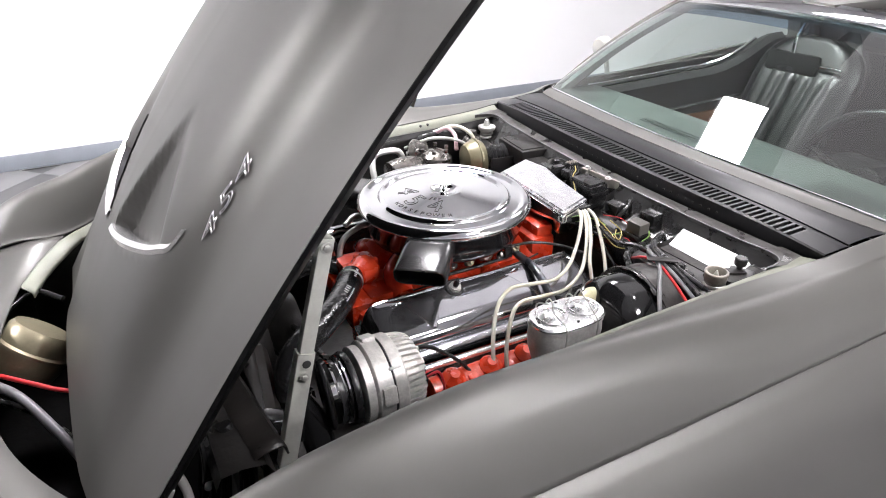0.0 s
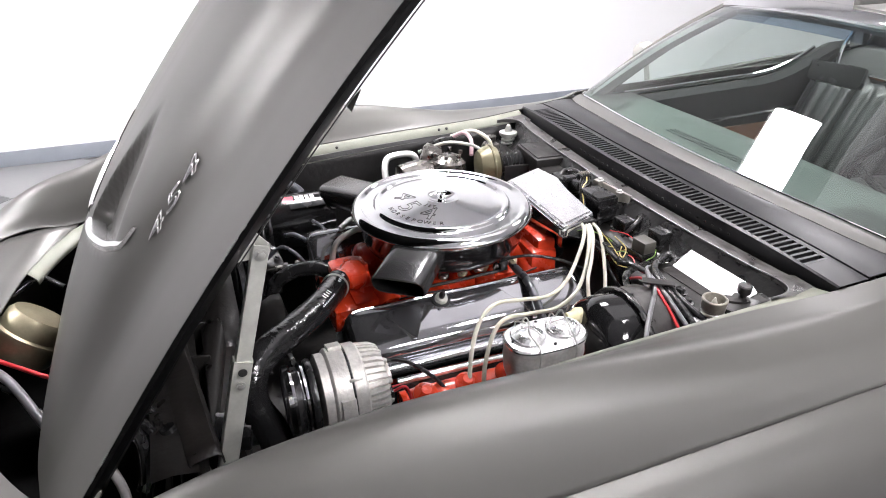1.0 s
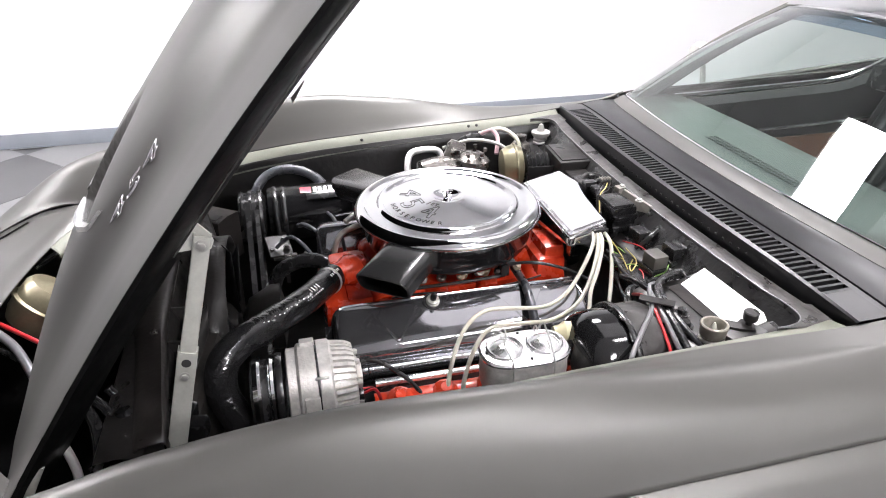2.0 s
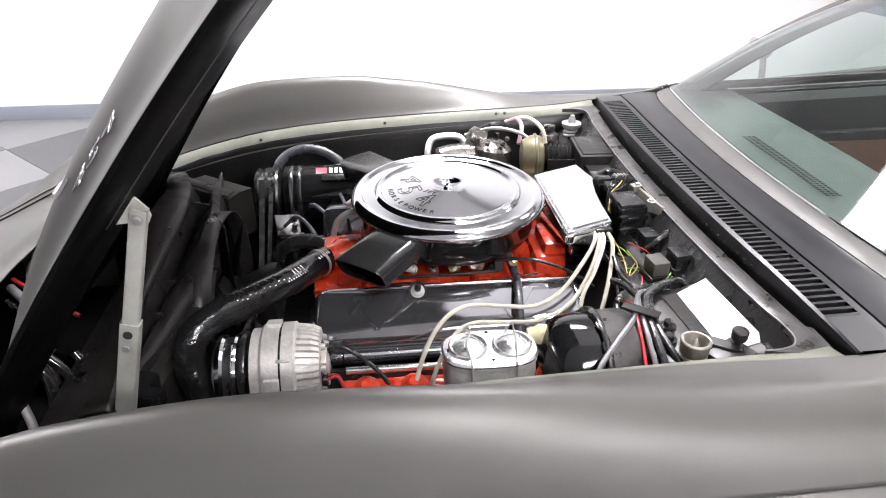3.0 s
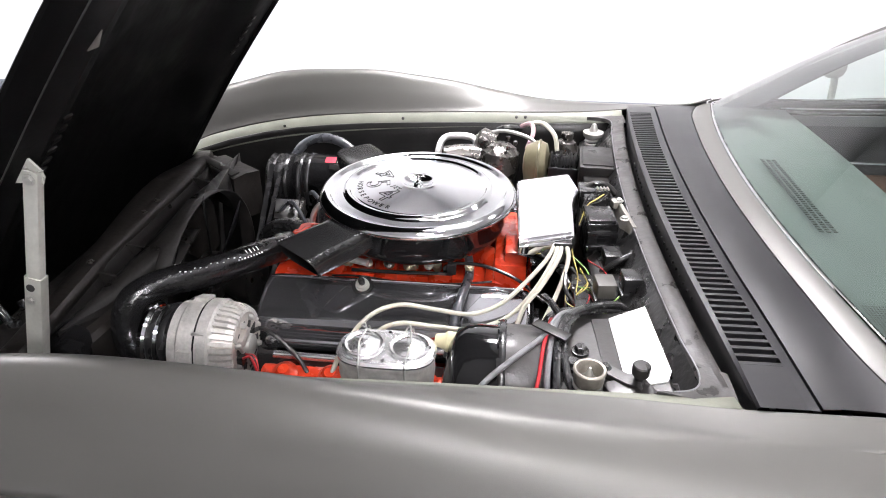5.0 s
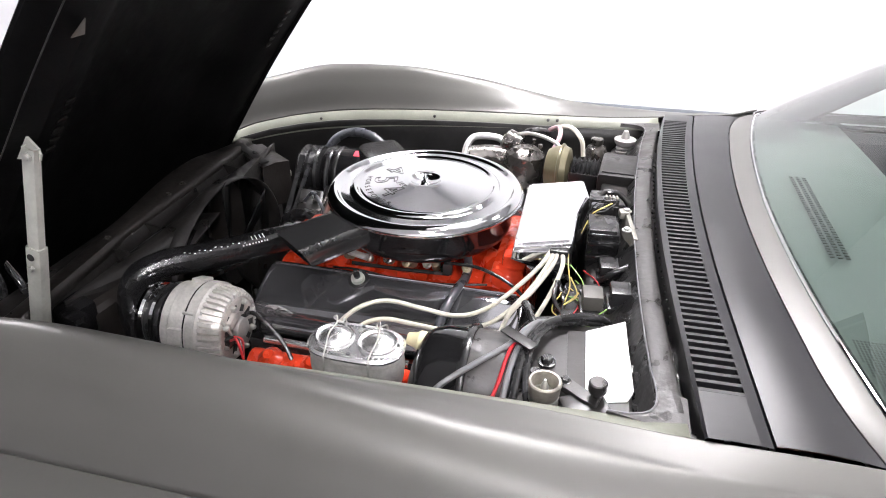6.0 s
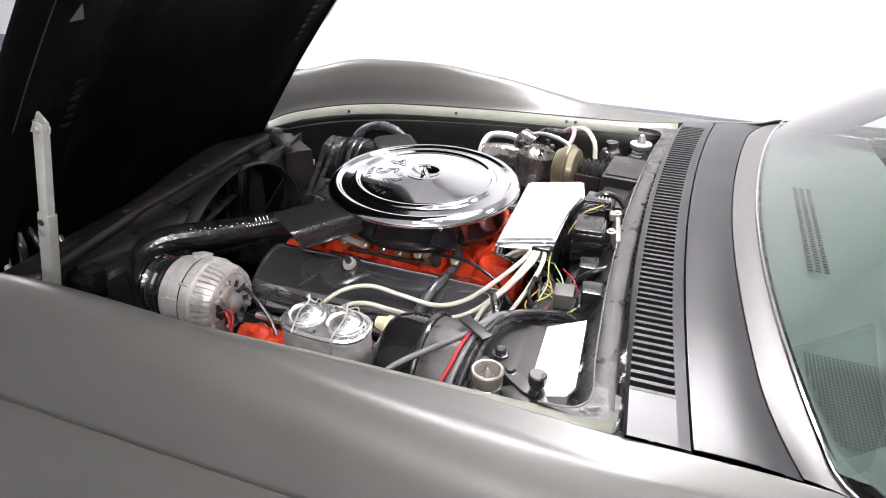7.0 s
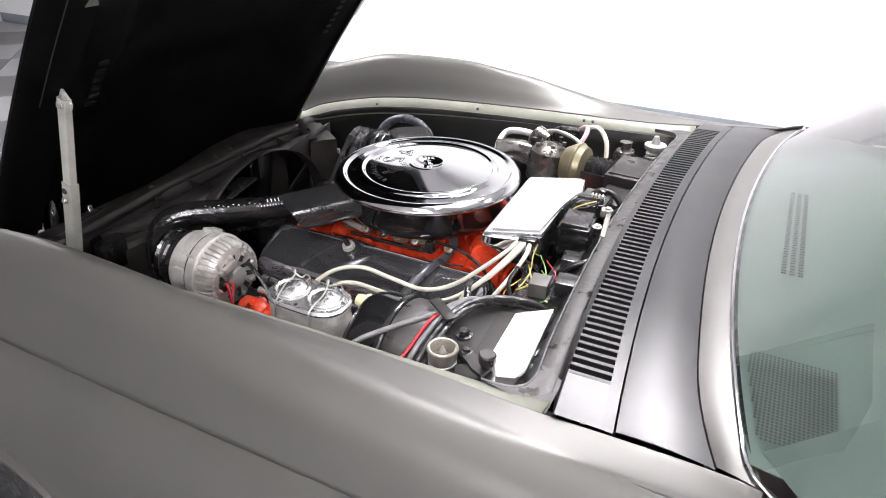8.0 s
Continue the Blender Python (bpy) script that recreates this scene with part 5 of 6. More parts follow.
def booster():
    c = Vector((0.19, -0.425, 0.742))
    ax = Vector((1, 0.0, 0.02))
    bm = lathe([(0.030, -0.088), (0.045, -0.084), (0.070, -0.078), (0.090, -0.066), (0.098, -0.050), (0.100, -0.030), (0.100, 0.012)], c, ax, 48)
    for v in bm.verts:
        v.co += (v.co - c).normalized() * 0.004 * noise.noise(v.co * 22)
    b = part("brake_booster", bm, GLOSS, car, "gloss black brake booster", angle=50)
    part("rear_can", lathe([(0.098, 0.010), (0.1025, 0.013), (0.1025, 0.060), (0.094, 0.078), (0.03, 0.085)], c, ax, 56), LEDGE, b, "dusty dark grey rear can")
    for k in range(5):
        t = radians(60 + 22 * k)
        part("crimp", box(c + Vector((0.004, -math.cos(t) * 0.1065, math.sin(t) * 0.1065)), (0.014, 0.016, 0.003), 0.001, (90 - math.degrees(t), 0, 0)), BLACK, b)
    part("band", lathe([(0.1085, 0.002), (0.1095, 0.004), (0.1095, 0.010), (0.1085, 0.012)], c, ax, 56), BLACK, b)
    bm = lathe([(0.017, 0), (0.0175, 0.016), (0.013, 0.022), (0.010, 0.036)], (0.122, -0.393, 0.800), (-1, 0.05, 0.05), 20)
    part("vacuum_check_valve", bm, CREAM, b, "cream plastic check valve")


booster()


def near_corner():
    # dark shelf beside the battery tray, with white plate
    rows = []
    for k in range(11):
        y = -0.545 + 0.218 * k / 10
        b = 0.1 * y * y
        rows.append([Vector((0.268, y, 0.74)), Vector((0.278, y, 0.822)), Vector((0.288, y, 0.828)), Vector((0.345, y, 0.830)), Vector((0.372, y, 0.8315)), Vector((0.418 + b * 0.5, y, 0.846)), Vector((0.424 + b * 0.5, y, 0.840))])
    shelf = solid(part("bay_shelf", grid(rows), SHELF, car, "worn dark grey metal shelf"), 0.004)
    w = bmesh.new()
    top = [(0.366, -0.345, 0.8345), (0.424, -0.328, 0.8515), (0.437, -0.488, 0.8505), (0.429, -0.508, 0.8485), (0.375, -0.510, 0.8325)]
    a = [w.verts.new(p) for p in top]
    bq = [w.verts.new(Vector(p) - Vector((0, 0, 0.006))) for p in top]
    w.faces.new(a)
    w.faces.new(bq)
    for i in range(len(top)):
        w.faces.new((a[i], a[(i + 1) % len(top)], bq[(i + 1) % len(top)], bq[i]))
    part("white_plate", w, WHITE, car, "white plate on the dark shelf", smooth=False)
    d = bmesh.new()
    top = [(0.338, -0.346, 0.8318), (0.3655, -0.345, 0.8330), (0.3745, -0.512, 0.8330), (0.349, -0.512, 0.8318)]
    a = [d.verts.new(p) for p in top]
    bq = [d.verts.new(Vector(p) - Vector((0, 0, 0.004))) for p in top]
    d.faces.new(a)
    d.faces.new(bq)
    for i in range(4):
        d.faces.new((a[i], a[(i + 1) % 4], bq[(i + 1) % 4], bq[i]))
    part("mask_strip", d, DUSTY, shelf, "dark brown-black strip", smooth=False)
    for x, y in ((0.314, -0.432), (0.300, -0.467)):
        bolt("shelf_bolt", (x, y, 0.830), shelf, 0.009, 0.012, mat=BLACK)
    # hood latch cup on a spring
    c = Vector((0.318, -0.515, 0.83))
    bm = lathe([(0.016, 0.006), (0.020, 0.012), (0.0215, 0.016), (0.0225, 0.030), (0.0235, 0.032), (0.0232, 0.0355), (0.0215, 0.037), (0.0190, 0.0365), (0.0175, 0.033), (0.016, 0.012), (0.004, 0.010)], c, seg=36)
    cup = part("hood_latch", bm, DIRTYZINC, car, "zinc hood latch cup on a coil spring")
    coil = [c + Vector((0.0185 * math.cos(t), 0.0185 * math.sin(t), -0.016 + 0.036 * t / (8 * math.pi))) for t in (8 * math.pi * k / 80 for k in range(81))]
    part("spring", tube((coil, 0.0032), seg=8, smooth_path=False), ZINC, cup)
    part("pin", lathe([(0.006, 0.008), (0.006, 0.026), (0.0015, 0.038)], c, seg=16), ZINC, cup)
    # clamp with thumb bolt
    bm = box((0.375, -0.525, 0.838), (0.06, 0.05, 0.018), 0.005, (0, -8, 25))
    add_box(bm, (0.352, -0.545, 0.825), (0.03, 0.03, 0.035), 0.005, (0, 0, 20))
    k = part("hold_down", bm, SHELF, car, "black battery hold-down clamp")
    bm = lathe([(0.006, -0.015), (0.006, 0.012), (0.0115, 0.013), (0.0128, 0.017), (0.0128, 0.028), (0.011, 0.030)], (0.388, -0.513, 0.848), seg=20)
    part("thumb_bolt", bm, SHELF, k)
    arm = bmesh.new()
    run = catmull([(0.325, -0.488, 0.838), (0.340, -0.486, 0.846), (0.356, -0.498, 0.848), (0.372, -0.512, 0.850), (0.392, -0.522, 0.851)], 4)
    rows = []
    for p in run:
        rows.append([p + Vector((-0.004, -0.011, -0.008)), p + Vector((-0.003, -0.010, 0.001)), p + Vector((0.003, 0.009, 0.002)), p + Vector((0.004, 0.012, -0.006))])
    add_grid(arm, rows)
    solid(part("hold_down_arm", arm, SHELF, k, "folded dark steel arm", angle=40), 0.003)
    bolt("arm_bolt", (0.344, -0.488, 0.848), k, 0.006, 0.007, mat=BLACK)
    # crumpled sealer in the corner
    rows = []
    for i in range(13):
        row = []
        for j in range(13):
            x, y = 0.43 + 0.075 * i / 12, -0.56 + 0.20 * j / 12
            row.append(Vector((x + 0.1 * y * y * 0.6 - 0.01, y, 0.842 + 0.014 * noise.noise((x * 60, y * 40, 0)) - 0.10 * max(0, 0.45 - x) + 0.0)))
        rows.append(row)
    part("corner_sealer", grid(rows), WRINKLED, car, "crumpled black foil sealer")


near_corner()


def relays_and_loom():
    for i, (x, y, z, m) in enumerate(((0.371, -0.242, 0.831, RELAY), (0.416, -0.236, 0.842, BLACK), (0.395, -0.135, 0.83, BLACK))):
        r = part("relay", box((x, y, z), (0.034, 0.04, 0.028), 0.003, (0, 0, 6)), m, car, "small dusty grey relay box")
        part("relay_base", box((x, y, z - 0.022), (0.042, 0.05, 0.016), 0.003, (0, 0, 6)), BLACK, r)
    part("terminal_box", box((0.36, -0.23, 0.77), (0.08, 0.16, 0.06), 0.006), BLACK, car, "black terminal block")
    rng = random.Random(4)
    for k in range(14):
        m = (YELLOW_WIRE, GREEN_WIRE, RUBBER, RED_WIRE, RUBBER, RUBBER)[k % 6]
        a = Vector((0.325 + rng.uniform(-0.02, 0.03), -0.15 + rng.uniform(-0.05, 0.05), 0.80 + rng.uniform(-0.02, 0.03)))
        b = a + Vector((rng.uniform(-0.02, 0.04), rng.uniform(-0.06, -0.02), rng.uniform(-0.02, 0.02)))
        c = b + Vector((rng.uniform(-0.03, 0.05), rng.uniform(-0.07, -0.02), rng.uniform(-0.05, 0.0)))
        d = c + Vector((rng.uniform(-0.05, 0.04), rng.uniform(-0.06, -0.01), rng.uniform(-0.05, -0.01)))
        part("loom_wire", tube(([a, b, c, d], 0.0012 if m is not RUBBER else 0.004), seg=7), m, car, "thin coloured loom wire" if m is not RUBBER else "black loom wire")
    for pts, r, m, lab in (
            ([(0.33, -0.19, 0.835), (0.345, -0.215, 0.815), (0.325, -0.235, 0.805), (0.335, -0.21, 0.80), (0.35, -0.195, 0.81)], 0.0013, YELLOW_WIRE, "looped yellow wire"),
            ([(0.318, -0.09, 0.84), (0.322, -0.14, 0.83), (0.33, -0.18, 0.81), (0.325, -0.22, 0.80)], 0.0013, YELLOW_WIRE, "yellow wire"),
            ([(0.335, -0.30, 0.80), (0.35, -0.28, 0.812), (0.38, -0.27, 0.815), (0.40, -0.25, 0.82)], 0.0013, GREEN_WIRE, "green wire"),
            ([(0.33, -0.315, 0.80), (0.36, -0.295, 0.805), (0.395, -0.285, 0.81)], 0.0013, GREEN_WIRE, "green wire"),
            ([(0.150, -0.560, 0.800), (0.168, -0.522, 0.826), (0.214, -0.471, 0.840), (0.256, -0.425, 0.848), (0.279, -0.375, 0.849), (0.300, -0.345, 0.842), (0.345, -0.322, 0.825)], 0.0045, GREY_WIRE, "grey sleeved cable"),
            ([(0.235, -0.560, 0.800), (0.249, -0.502, 0.822), (0.256, -0.450, 0.842), (0.263, -0.415, 0.847), (0.270, -0.370, 0.838), (0.275, -0.330, 0.815)], 0.003, RED_WIRE, "red battery cable"),
            ([(0.262, -0.560, 0.800), (0.262, -0.505, 0.826), (0.266, -0.455, 0.842), (0.272, -0.415, 0.847), (0.285, -0.365, 0.846), (0.310, -0.335, 0.830)], 0.0045, GREY_WIRE, "grey sleeved cable"),
            ([(0.275, -0.560, 0.800), (0.276, -0.505, 0.828), (0.278, -0.455, 0.842), (0.284, -0.405, 0.848), (0.305, -0.360, 0.850), (0.340, -0.330, 0.846), (0.385, -0.305, 0.835), (0.410, -0.290, 0.810)], 0.0062, RUBBER, "black cable"),
            ([(0.315, -0.560, 0.800), (0.295, -0.515, 0.830), (0.288, -0.460, 0.842), (0.293, -0.405, 0.848), (0.315, -0.350, 0.842), (0.350, -0.320, 0.832), (0.390, -0.300, 0.820)], 0.0055, RUBBER, "black cable"),
            ([(0.40, -0.26, 0.80), (0.33, -0.29, 0.808), (0.28, -0.31, 0.81), (0.255, -0.36, 0.80)], 0.008, RUBBER, "black cable"),
            ([(0.262, -0.30, 0.84), (0.272, -0.33, 0.848), (0.285, -0.36, 0.845)], 0.006, RUBBER, "black cable"),
            ([(0.08, -0.10, 0.775), (0.15, -0.12, 0.785), (0.22, -0.15, 0.775), (0.27, -0.20, 0.76)], 0.0035, RUBBER, "thin throttle cable")):
        part("cable", tube((pts, r), seg=9), m, car, lab)
    part("cable_strap", box((0.269, -0.418, 0.8570), (0.062, 0.019, 0.0035), 0.0012, (0, 0, -36)), DULL, car, "black cable strap")


relays_and_loom()


def wiper_motor():
    bm = box((0.378, -0.047, 0.832), (0.060, 0.078, 0.084), 0.006, (0, 0, 4))
    add_box(bm, (0.380, -0.087, 0.852), (0.060, 0.012, 0.014), 0.004, (0, 0, 4))
    add_box(bm, (0.380, -0.087, 0.822), (0.060, 0.012, 0.012), 0.004, (0, 0, 4))
    w = part("wiper_motor", bm, GLOSS, car, "black boxy wiper motor")
    part("motor_cover", box((0.376, -0.047, 0.8765), (0.052, 0.068, 0.006), 0.002, (0, 0, 4)), BLACK, w, "black motor cover")
    bm = box((0.424, -0.040, 0.838), (0.010, 0.115, 0.080), 0.004, (0, 8, 8))
    add_box(bm, (0.414, 0.012, 0.874), (0.018, 0.022, 0.016), 0.005, (0, 0, 12))
    add_lathe(bm, [(0.030, 0), (0.031, 0.020), (0.022, 0.030), (0.008, 0.033)], (0.428, -0.035, 0.838), (1, 0, 0.15), 24)
    add_lathe(bm, [(0.009, 0), (0.009, 0.010), (0.005, 0.012)], (0.430, -0.082, 0.850), (1, 0, 0.3), 12)
    part("motor_bracket", bm, PALECAST, w, "worn metal motor bracket")
    for y in (-0.07, 0.012):
        bolt("bracket_bolt", (0.420, y, 0.880), w, 0.006, 0.006)
    part("motor_lead", tube(([(0.436, -0.118, 0.85), (0.428, -0.15, 0.848), (0.40, -0.165, 0.838), (0.375, -0.16, 0.81)], 0.006), seg=10), RUBBER, w, "black motor lead")
    part("motor_plug", box((0.372, 0.022, 0.872), (0.044, 0.028, 0.022), 0.004), BLACK, car, "black connector plug")
    bm = box((0.375, 0.085, 0.855), (0.06, 0.08, 0.03), 0.005)
    add_box(bm, (0.36, 0.06, 0.875), (0.03, 0.02, 0.012), 0.002)
    add_lathe(bm, [(0.008, 0), (0.008, 0.012), (0.004, 0.014)], (0.385, 0.10, 0.868), seg=10)
    part("washer_pump", bm, BLACK, car, "small black washer pump")
    clip = part("connector_block", box((0.388, 0.040, 0.885), (0.030, 0.022, 0.014), 0.002, (0, 0, 8)), BLACK, car, "black wiring connector with small clips")
    for k in range(4):
        part("terminal", box((0.378 + 0.007 * k, 0.040, 0.8935), (0.003, 0.014, 0.005), 0.0006, (0, 0, 8)), DIRTYZINC, clip)
    for k in range(4):
        part("terminal_lead", tube(([(0.376 + 0.007 * k, 0.028, 0.886), (0.360 + 0.006 * k, 0.010 - 0.004 * k, 0.892 - 0.003 * k), (0.345 + 0.004 * k, -0.012, 0.876), (0.338, -0.035 - 0.006 * k, 0.85)], 0.0014), seg=7), (RUBBER, RUBBER, YELLOW_WIRE, RUBBER)[k], clip, "thin lead of the connector")


wiper_motor()


def passenger_side():
    # heater box and latch in the far corner
    bm = box((0.404, 0.288, 0.842), (0.088, 0.142, 0.05), 0.007, (0, 0, -4))
    add_box(bm, (0.404, 0.17, 0.815), (0.075, 0.11, 0.06), 0.007)
    add_box(bm, (0.404, 0.288, 0.868), (0.072, 0.120, 0.004), 0.001, (0, 0, -4))
    add_tube(bm, [(0.355, 0.10, 0.86), (0.38, 0.115, 0.872), (0.41, 0.11, 0.868), (0.43, 0.10, 0.85)], 0.007, 10)
    part("heater_box", bm, DULL, car, "dusty black heater box")
    c = Vector((0.416, 0.512, 0.815))
    l = part("hood_latch", lathe([(0.026, 0.025), (0.028, 0.03), (0.028, 0.036), (0.012, 0.038), (0.010, 0.046), (0.006, 0.058), (0.002, 0.060)], c, seg=28), ZINC, car, "zinc hood latch pin on a coil spring")
    coil = [c + Vector((0.018 * math.cos(t), 0.018 * math.sin(t), -0.014 + 0.04 * t / (8 * math.pi))) for t in (8 * math.pi * k / 80 for k in range(81))]
    part("spring", tube((coil, 0.004), seg=8, smooth_path=False), ZINC, l)
    part("latch_shelf", box((0.40, 0.49, 0.785), (0.12, 0.13, 0.02), 0.005), DULL, car)
    part("filler_stub", lathe([(0.028, 0), (0.030, 0.03), (0.024, 0.045), (0.012, 0.05), (0.016, 0.056), (0.016, 0.068), (0.008, 0.07)], (0.345, 0.49, 0.785), seg=24), OILY, car, "grey capped fitting")
    # vacuum servo, a beige can with bellows behind it
    s = Vector((0.262, 0.330, 0.825))
    ax = Vector((1, -0.12, 0.02))
    can = part("vacuum_servo", lathe([(0.02, -0.035), (0.045, -0.03), (0.056, -0.01), (0.058, 0.0), (0.062, 0.002), (0.062, 0.006), (0.058, 0.008), (0.052, 0.022), (0.03, 0.028)], s, ax, 40), OLIVE, car, "olive zinc vacuum servo can")
    prof = [(0.022, 0.028)]
    for k in range(6):
        prof += [(0.036, 0.034 + 0.012 * k), (0.026, 0.040 + 0.012 * k)]
    part("bellows", lathe(prof, s, ax, 28), RUBBER, can, "black rubber bellows")
    bm = box(s + Vector((0.078, -0.058, -0.012)), (0.105, 0.004, 0.052), 0.001, (0, 0, -6))
    add_box(bm, s + Vector((0.132, -0.02, -0.012)), (0.004, 0.085, 0.052), 0.001, (0, 0, -6))
    part("servo_bracket", bm, BLACK, can, "black folded servo bracket")
    # air conditioning valve and pipes
    bm = lathe([(0.03, -0.06), (0.052, -0.05), (0.056, 0.0), (0.050, 0.03), (0.03, 0.045), (0.012, 0.048)], (0.165, 0.40, 0.800), (0.1, 0, 1), 32)
    add_lathe(bm, [(0.032, -0.02), (0.034, 0.02), (0.02, 0.03)], (0.13, 0.44, 0.835), (-1, 0.2, 0.3), 24)
    for k in range(6):
        add_lathe(bm, [(0.006, 0), (0.006, 0.01)], (0.165 + 0.04 * math.cos(k * 1.05), 0.40 + 0.04 * math.sin(k * 1.05), 0.846), seg=8)
    part("valve_body", bm, OILY, car, "oily cast metal valve body")
    part("suction_hose", tube(([(0.02, 0.40, 0.80), (0.07, 0.41, 0.805), (0.13, 0.41, 0.80)], 0.032), seg=18), OILY, car, "brownish thick hose")
    part("pipe_loop", tube(([(-0.005, 0.45, 0.75), (-0.005, 0.47, 0.795), (0.008, 0.49, 0.822), (0.04, 0.495, 0.830), (0.085, 0.495, 0.826), (0.10, 0.485, 0.805), (0.102, 0.46, 0.75)], 0.0095), seg=14), STEEL, car, "bare metal pipe loop")
    for pts, m, r in (([(0.10, 0.47, 0.84), (0.17, 0.43, 0.872), (0.235, 0.40, 0.868), (0.27, 0.37, 0.85)], ZINC, 0.005), ([(0.20, 0.50, 0.85), (0.24, 0.47, 0.882), (0.25, 0.43, 0.872), (0.235, 0.39, 0.84)], PINK_TUBE, 0.006), ([(0.22, 0.51, 0.86), (0.27, 0.47, 0.885), (0.305, 0.43, 0.868), (0.315, 0.41, 0.83)], WIRE, 0.006), ([(0.13, 0.50, 0.83), (0.17, 0.48, 0.862), (0.22, 0.49, 0.86)], RUBBER, 0.009)):
        part("vacuum_line", tube((pts, r), seg=9), m, car, "vacuum line")
    # compressor
    c = Vector((-0.33, 0.442, 0.695))
    ax = Vector((1, 0, 0))
    comp = part("compressor", lathe([(0.03, -0.075), (0.075, -0.073), (0.078, -0.066), (0.078, 0.12), (0.072, 0.124), (0.070, 0.15), (0.03, 0.155)], c, ax, 48), GLOSS, car, "gloss black air conditioning compressor")
    part("clutch_pulley", lathe([(0.02, -0.152), (0.070, -0.150), (0.076, -0.142), (0.066, -0.132), (0.076, -0.122), (0.076, -0.114), (0.066, -0.105), (0.076, -0.095), (0.074, -0.088), (0.05, -0.078)], c, ax, 48), BLACK, comp)
    for k in range(2):
        part("mount_band", lathe([(0.0785, 0), (0.0805, 0.003), (0.0805, 0.010), (0.0785, 0.013)], c + Vector((-0.060 + 0.022 * k, 0, 0)), ax, 48), BLACK, comp)
    def on_can(x0, x1, a0, a1, r):
        return grid([[c + Vector((x, -math.sin(a) * r, math.cos(a) * r)) for x in (x0, x1)] for a in (a0 + (a1 - a0) * k / 6 for k in range(7))])
    part("label", on_can(0.015, 0.045, 0.10, 0.42, 0.0788), LABEL_RED, comp, "red label")
    for k in range(4):
        part("label_bar", on_can(0.050 + 0.014 * k, 0.060 + 0.014 * k, 0.12, 0.40, 0.0788), WHITE, comp, "unreadable white print")
    part("compressor_hose", tube(([(-0.235, 0.48, 0.72), (-0.255, 0.515, 0.755), (-0.30, 0.538, 0.780), (-0.357, 0.545, 0.787), (-0.41, 0.535, 0.768), (-0.44, 0.515, 0.725), (-0.45, 0.49, 0.66)], 0.0135), seg=14), HAZY, car, "black compressor hose")
    part("compressor_fitting", box((-0.165, 0.40, 0.765), (0.05, 0.05, 0.045), 0.008), STEEL, car, "bare metal compressor fitting")
    part("compressor_bar", box(c + Vector((0.08, -0.045, 0.064)), (0.10, 0.018, 0.008), 0.002, (38, 0, 0)), BLACK, comp, "black bar on the compressor")
    part("compressor_mount", tube(([c + Vector((-0.055, -0.05, 0.066)), c + Vector((-0.052, -0.088, 0.01)), c + Vector((-0.05, -0.10, -0.10))], 0.006), seg=10), BLACK, comp, "black mount strap")
    rod = part("mount_rod", tube(([(-0.40, 0.235, 0.672), (-0.25, 0.215, 0.672)], 0.007), seg=12), OILY, car, "threaded zinc mount rod")
    for x in (-0.355, -0.325, -0.29):
        part("nut", lathe([(0.012, 0), (0.013, 0.002), (0.013, 0.010), (0.012, 0.012)], (x, 0.228, 0.672), (1, -0.13, 0), 6), OILY, rod)
    part("heater_hose", tube(([(-0.268, 0.055, 0.735), (-0.30, 0.075, 0.742), (-0.345, 0.10, 0.73), (-0.39, 0.125, 0.69), (-0.41, 0.14, 0.62)], 0.017), seg=16), RUBBER, car, "black rubber heater hose")
    for a, b in (((-0.565, 0.345, 0.712), (-0.492, 0.372, 0.712)), ((-0.570, 0.345, 0.672), (-0.492, 0.368, 0.666))):
        pipe = part("radiator_pipe", tube(([a, b], 0.0085), seg=12), DIRTYZINC, car, "dull metal pipe beside the fan shroud")
        part("pipe_clamp", lathe([(0.0095, -0.004), (0.0115, -0.003), (0.0115, 0.003), (0.0095, 0.004)], Vector(a).lerp(Vector(b), 0.12), Vector(b) - Vector(a), 16), STEEL, pipe, "bright pipe clamp")
    tens = part("idler_bracket", box((-0.385, 0.262, 0.690), (0.060, 0.070, 0.008), 0.002, (22, 8, 14)), DULL, car, "dusty black idler bracket")
    for x, y, z in ((-0.402, 0.245, 0.690), (-0.372, 0.280, 0.702), (-0.365, 0.250, 0.694)):
        bolt("bracket_bolt", (x, y, z), tens, 0.006, 0.007, (0.1, -0.4, 0.9), DULL)
    for pts, r in (([(-0.30, 0.17, 0.69), (-0.325, 0.19, 0.725), (-0.355, 0.22, 0.735), (-0.39, 0.24, 0.70)], 0.005), ([(-0.26, 0.20, 0.67), (-0.275, 0.235, 0.715), (-0.31, 0.275, 0.735), (-0.33, 0.31, 0.72)], 0.006), ([(-0.225, 0.17, 0.70), (-0.23, 0.22, 0.735), (-0.24, 0.28, 0.745), (-0.25, 0.34, 0.735)], 0.0045)):
        part("compressor_line", tube((pts, r), seg=10), HAZY, car, "thin grey-black line to the compressor")
    part("bracket_arm", box((-0.37, 0.30, 0.64), (0.012, 0.16, 0.05), 0.004, (12, 0, 0)), OILY, car, "oily metal bracket arm")
    for pts in ([(-0.17, 0.12, 0.80), (-0.20, 0.10, 0.808), (-0.245, 0.085, 0.79), (-0.262, 0.075, 0.73), (-0.262, 0.07, 0.66)], [(-0.15, 0.14, 0.805), (-0.19, 0.14, 0.82), (-0.225, 0.12, 0.81)]):
        part("metal_line", tube((pts, 0.007), seg=10), ZINC, car, "bent metal line")


passenger_side()


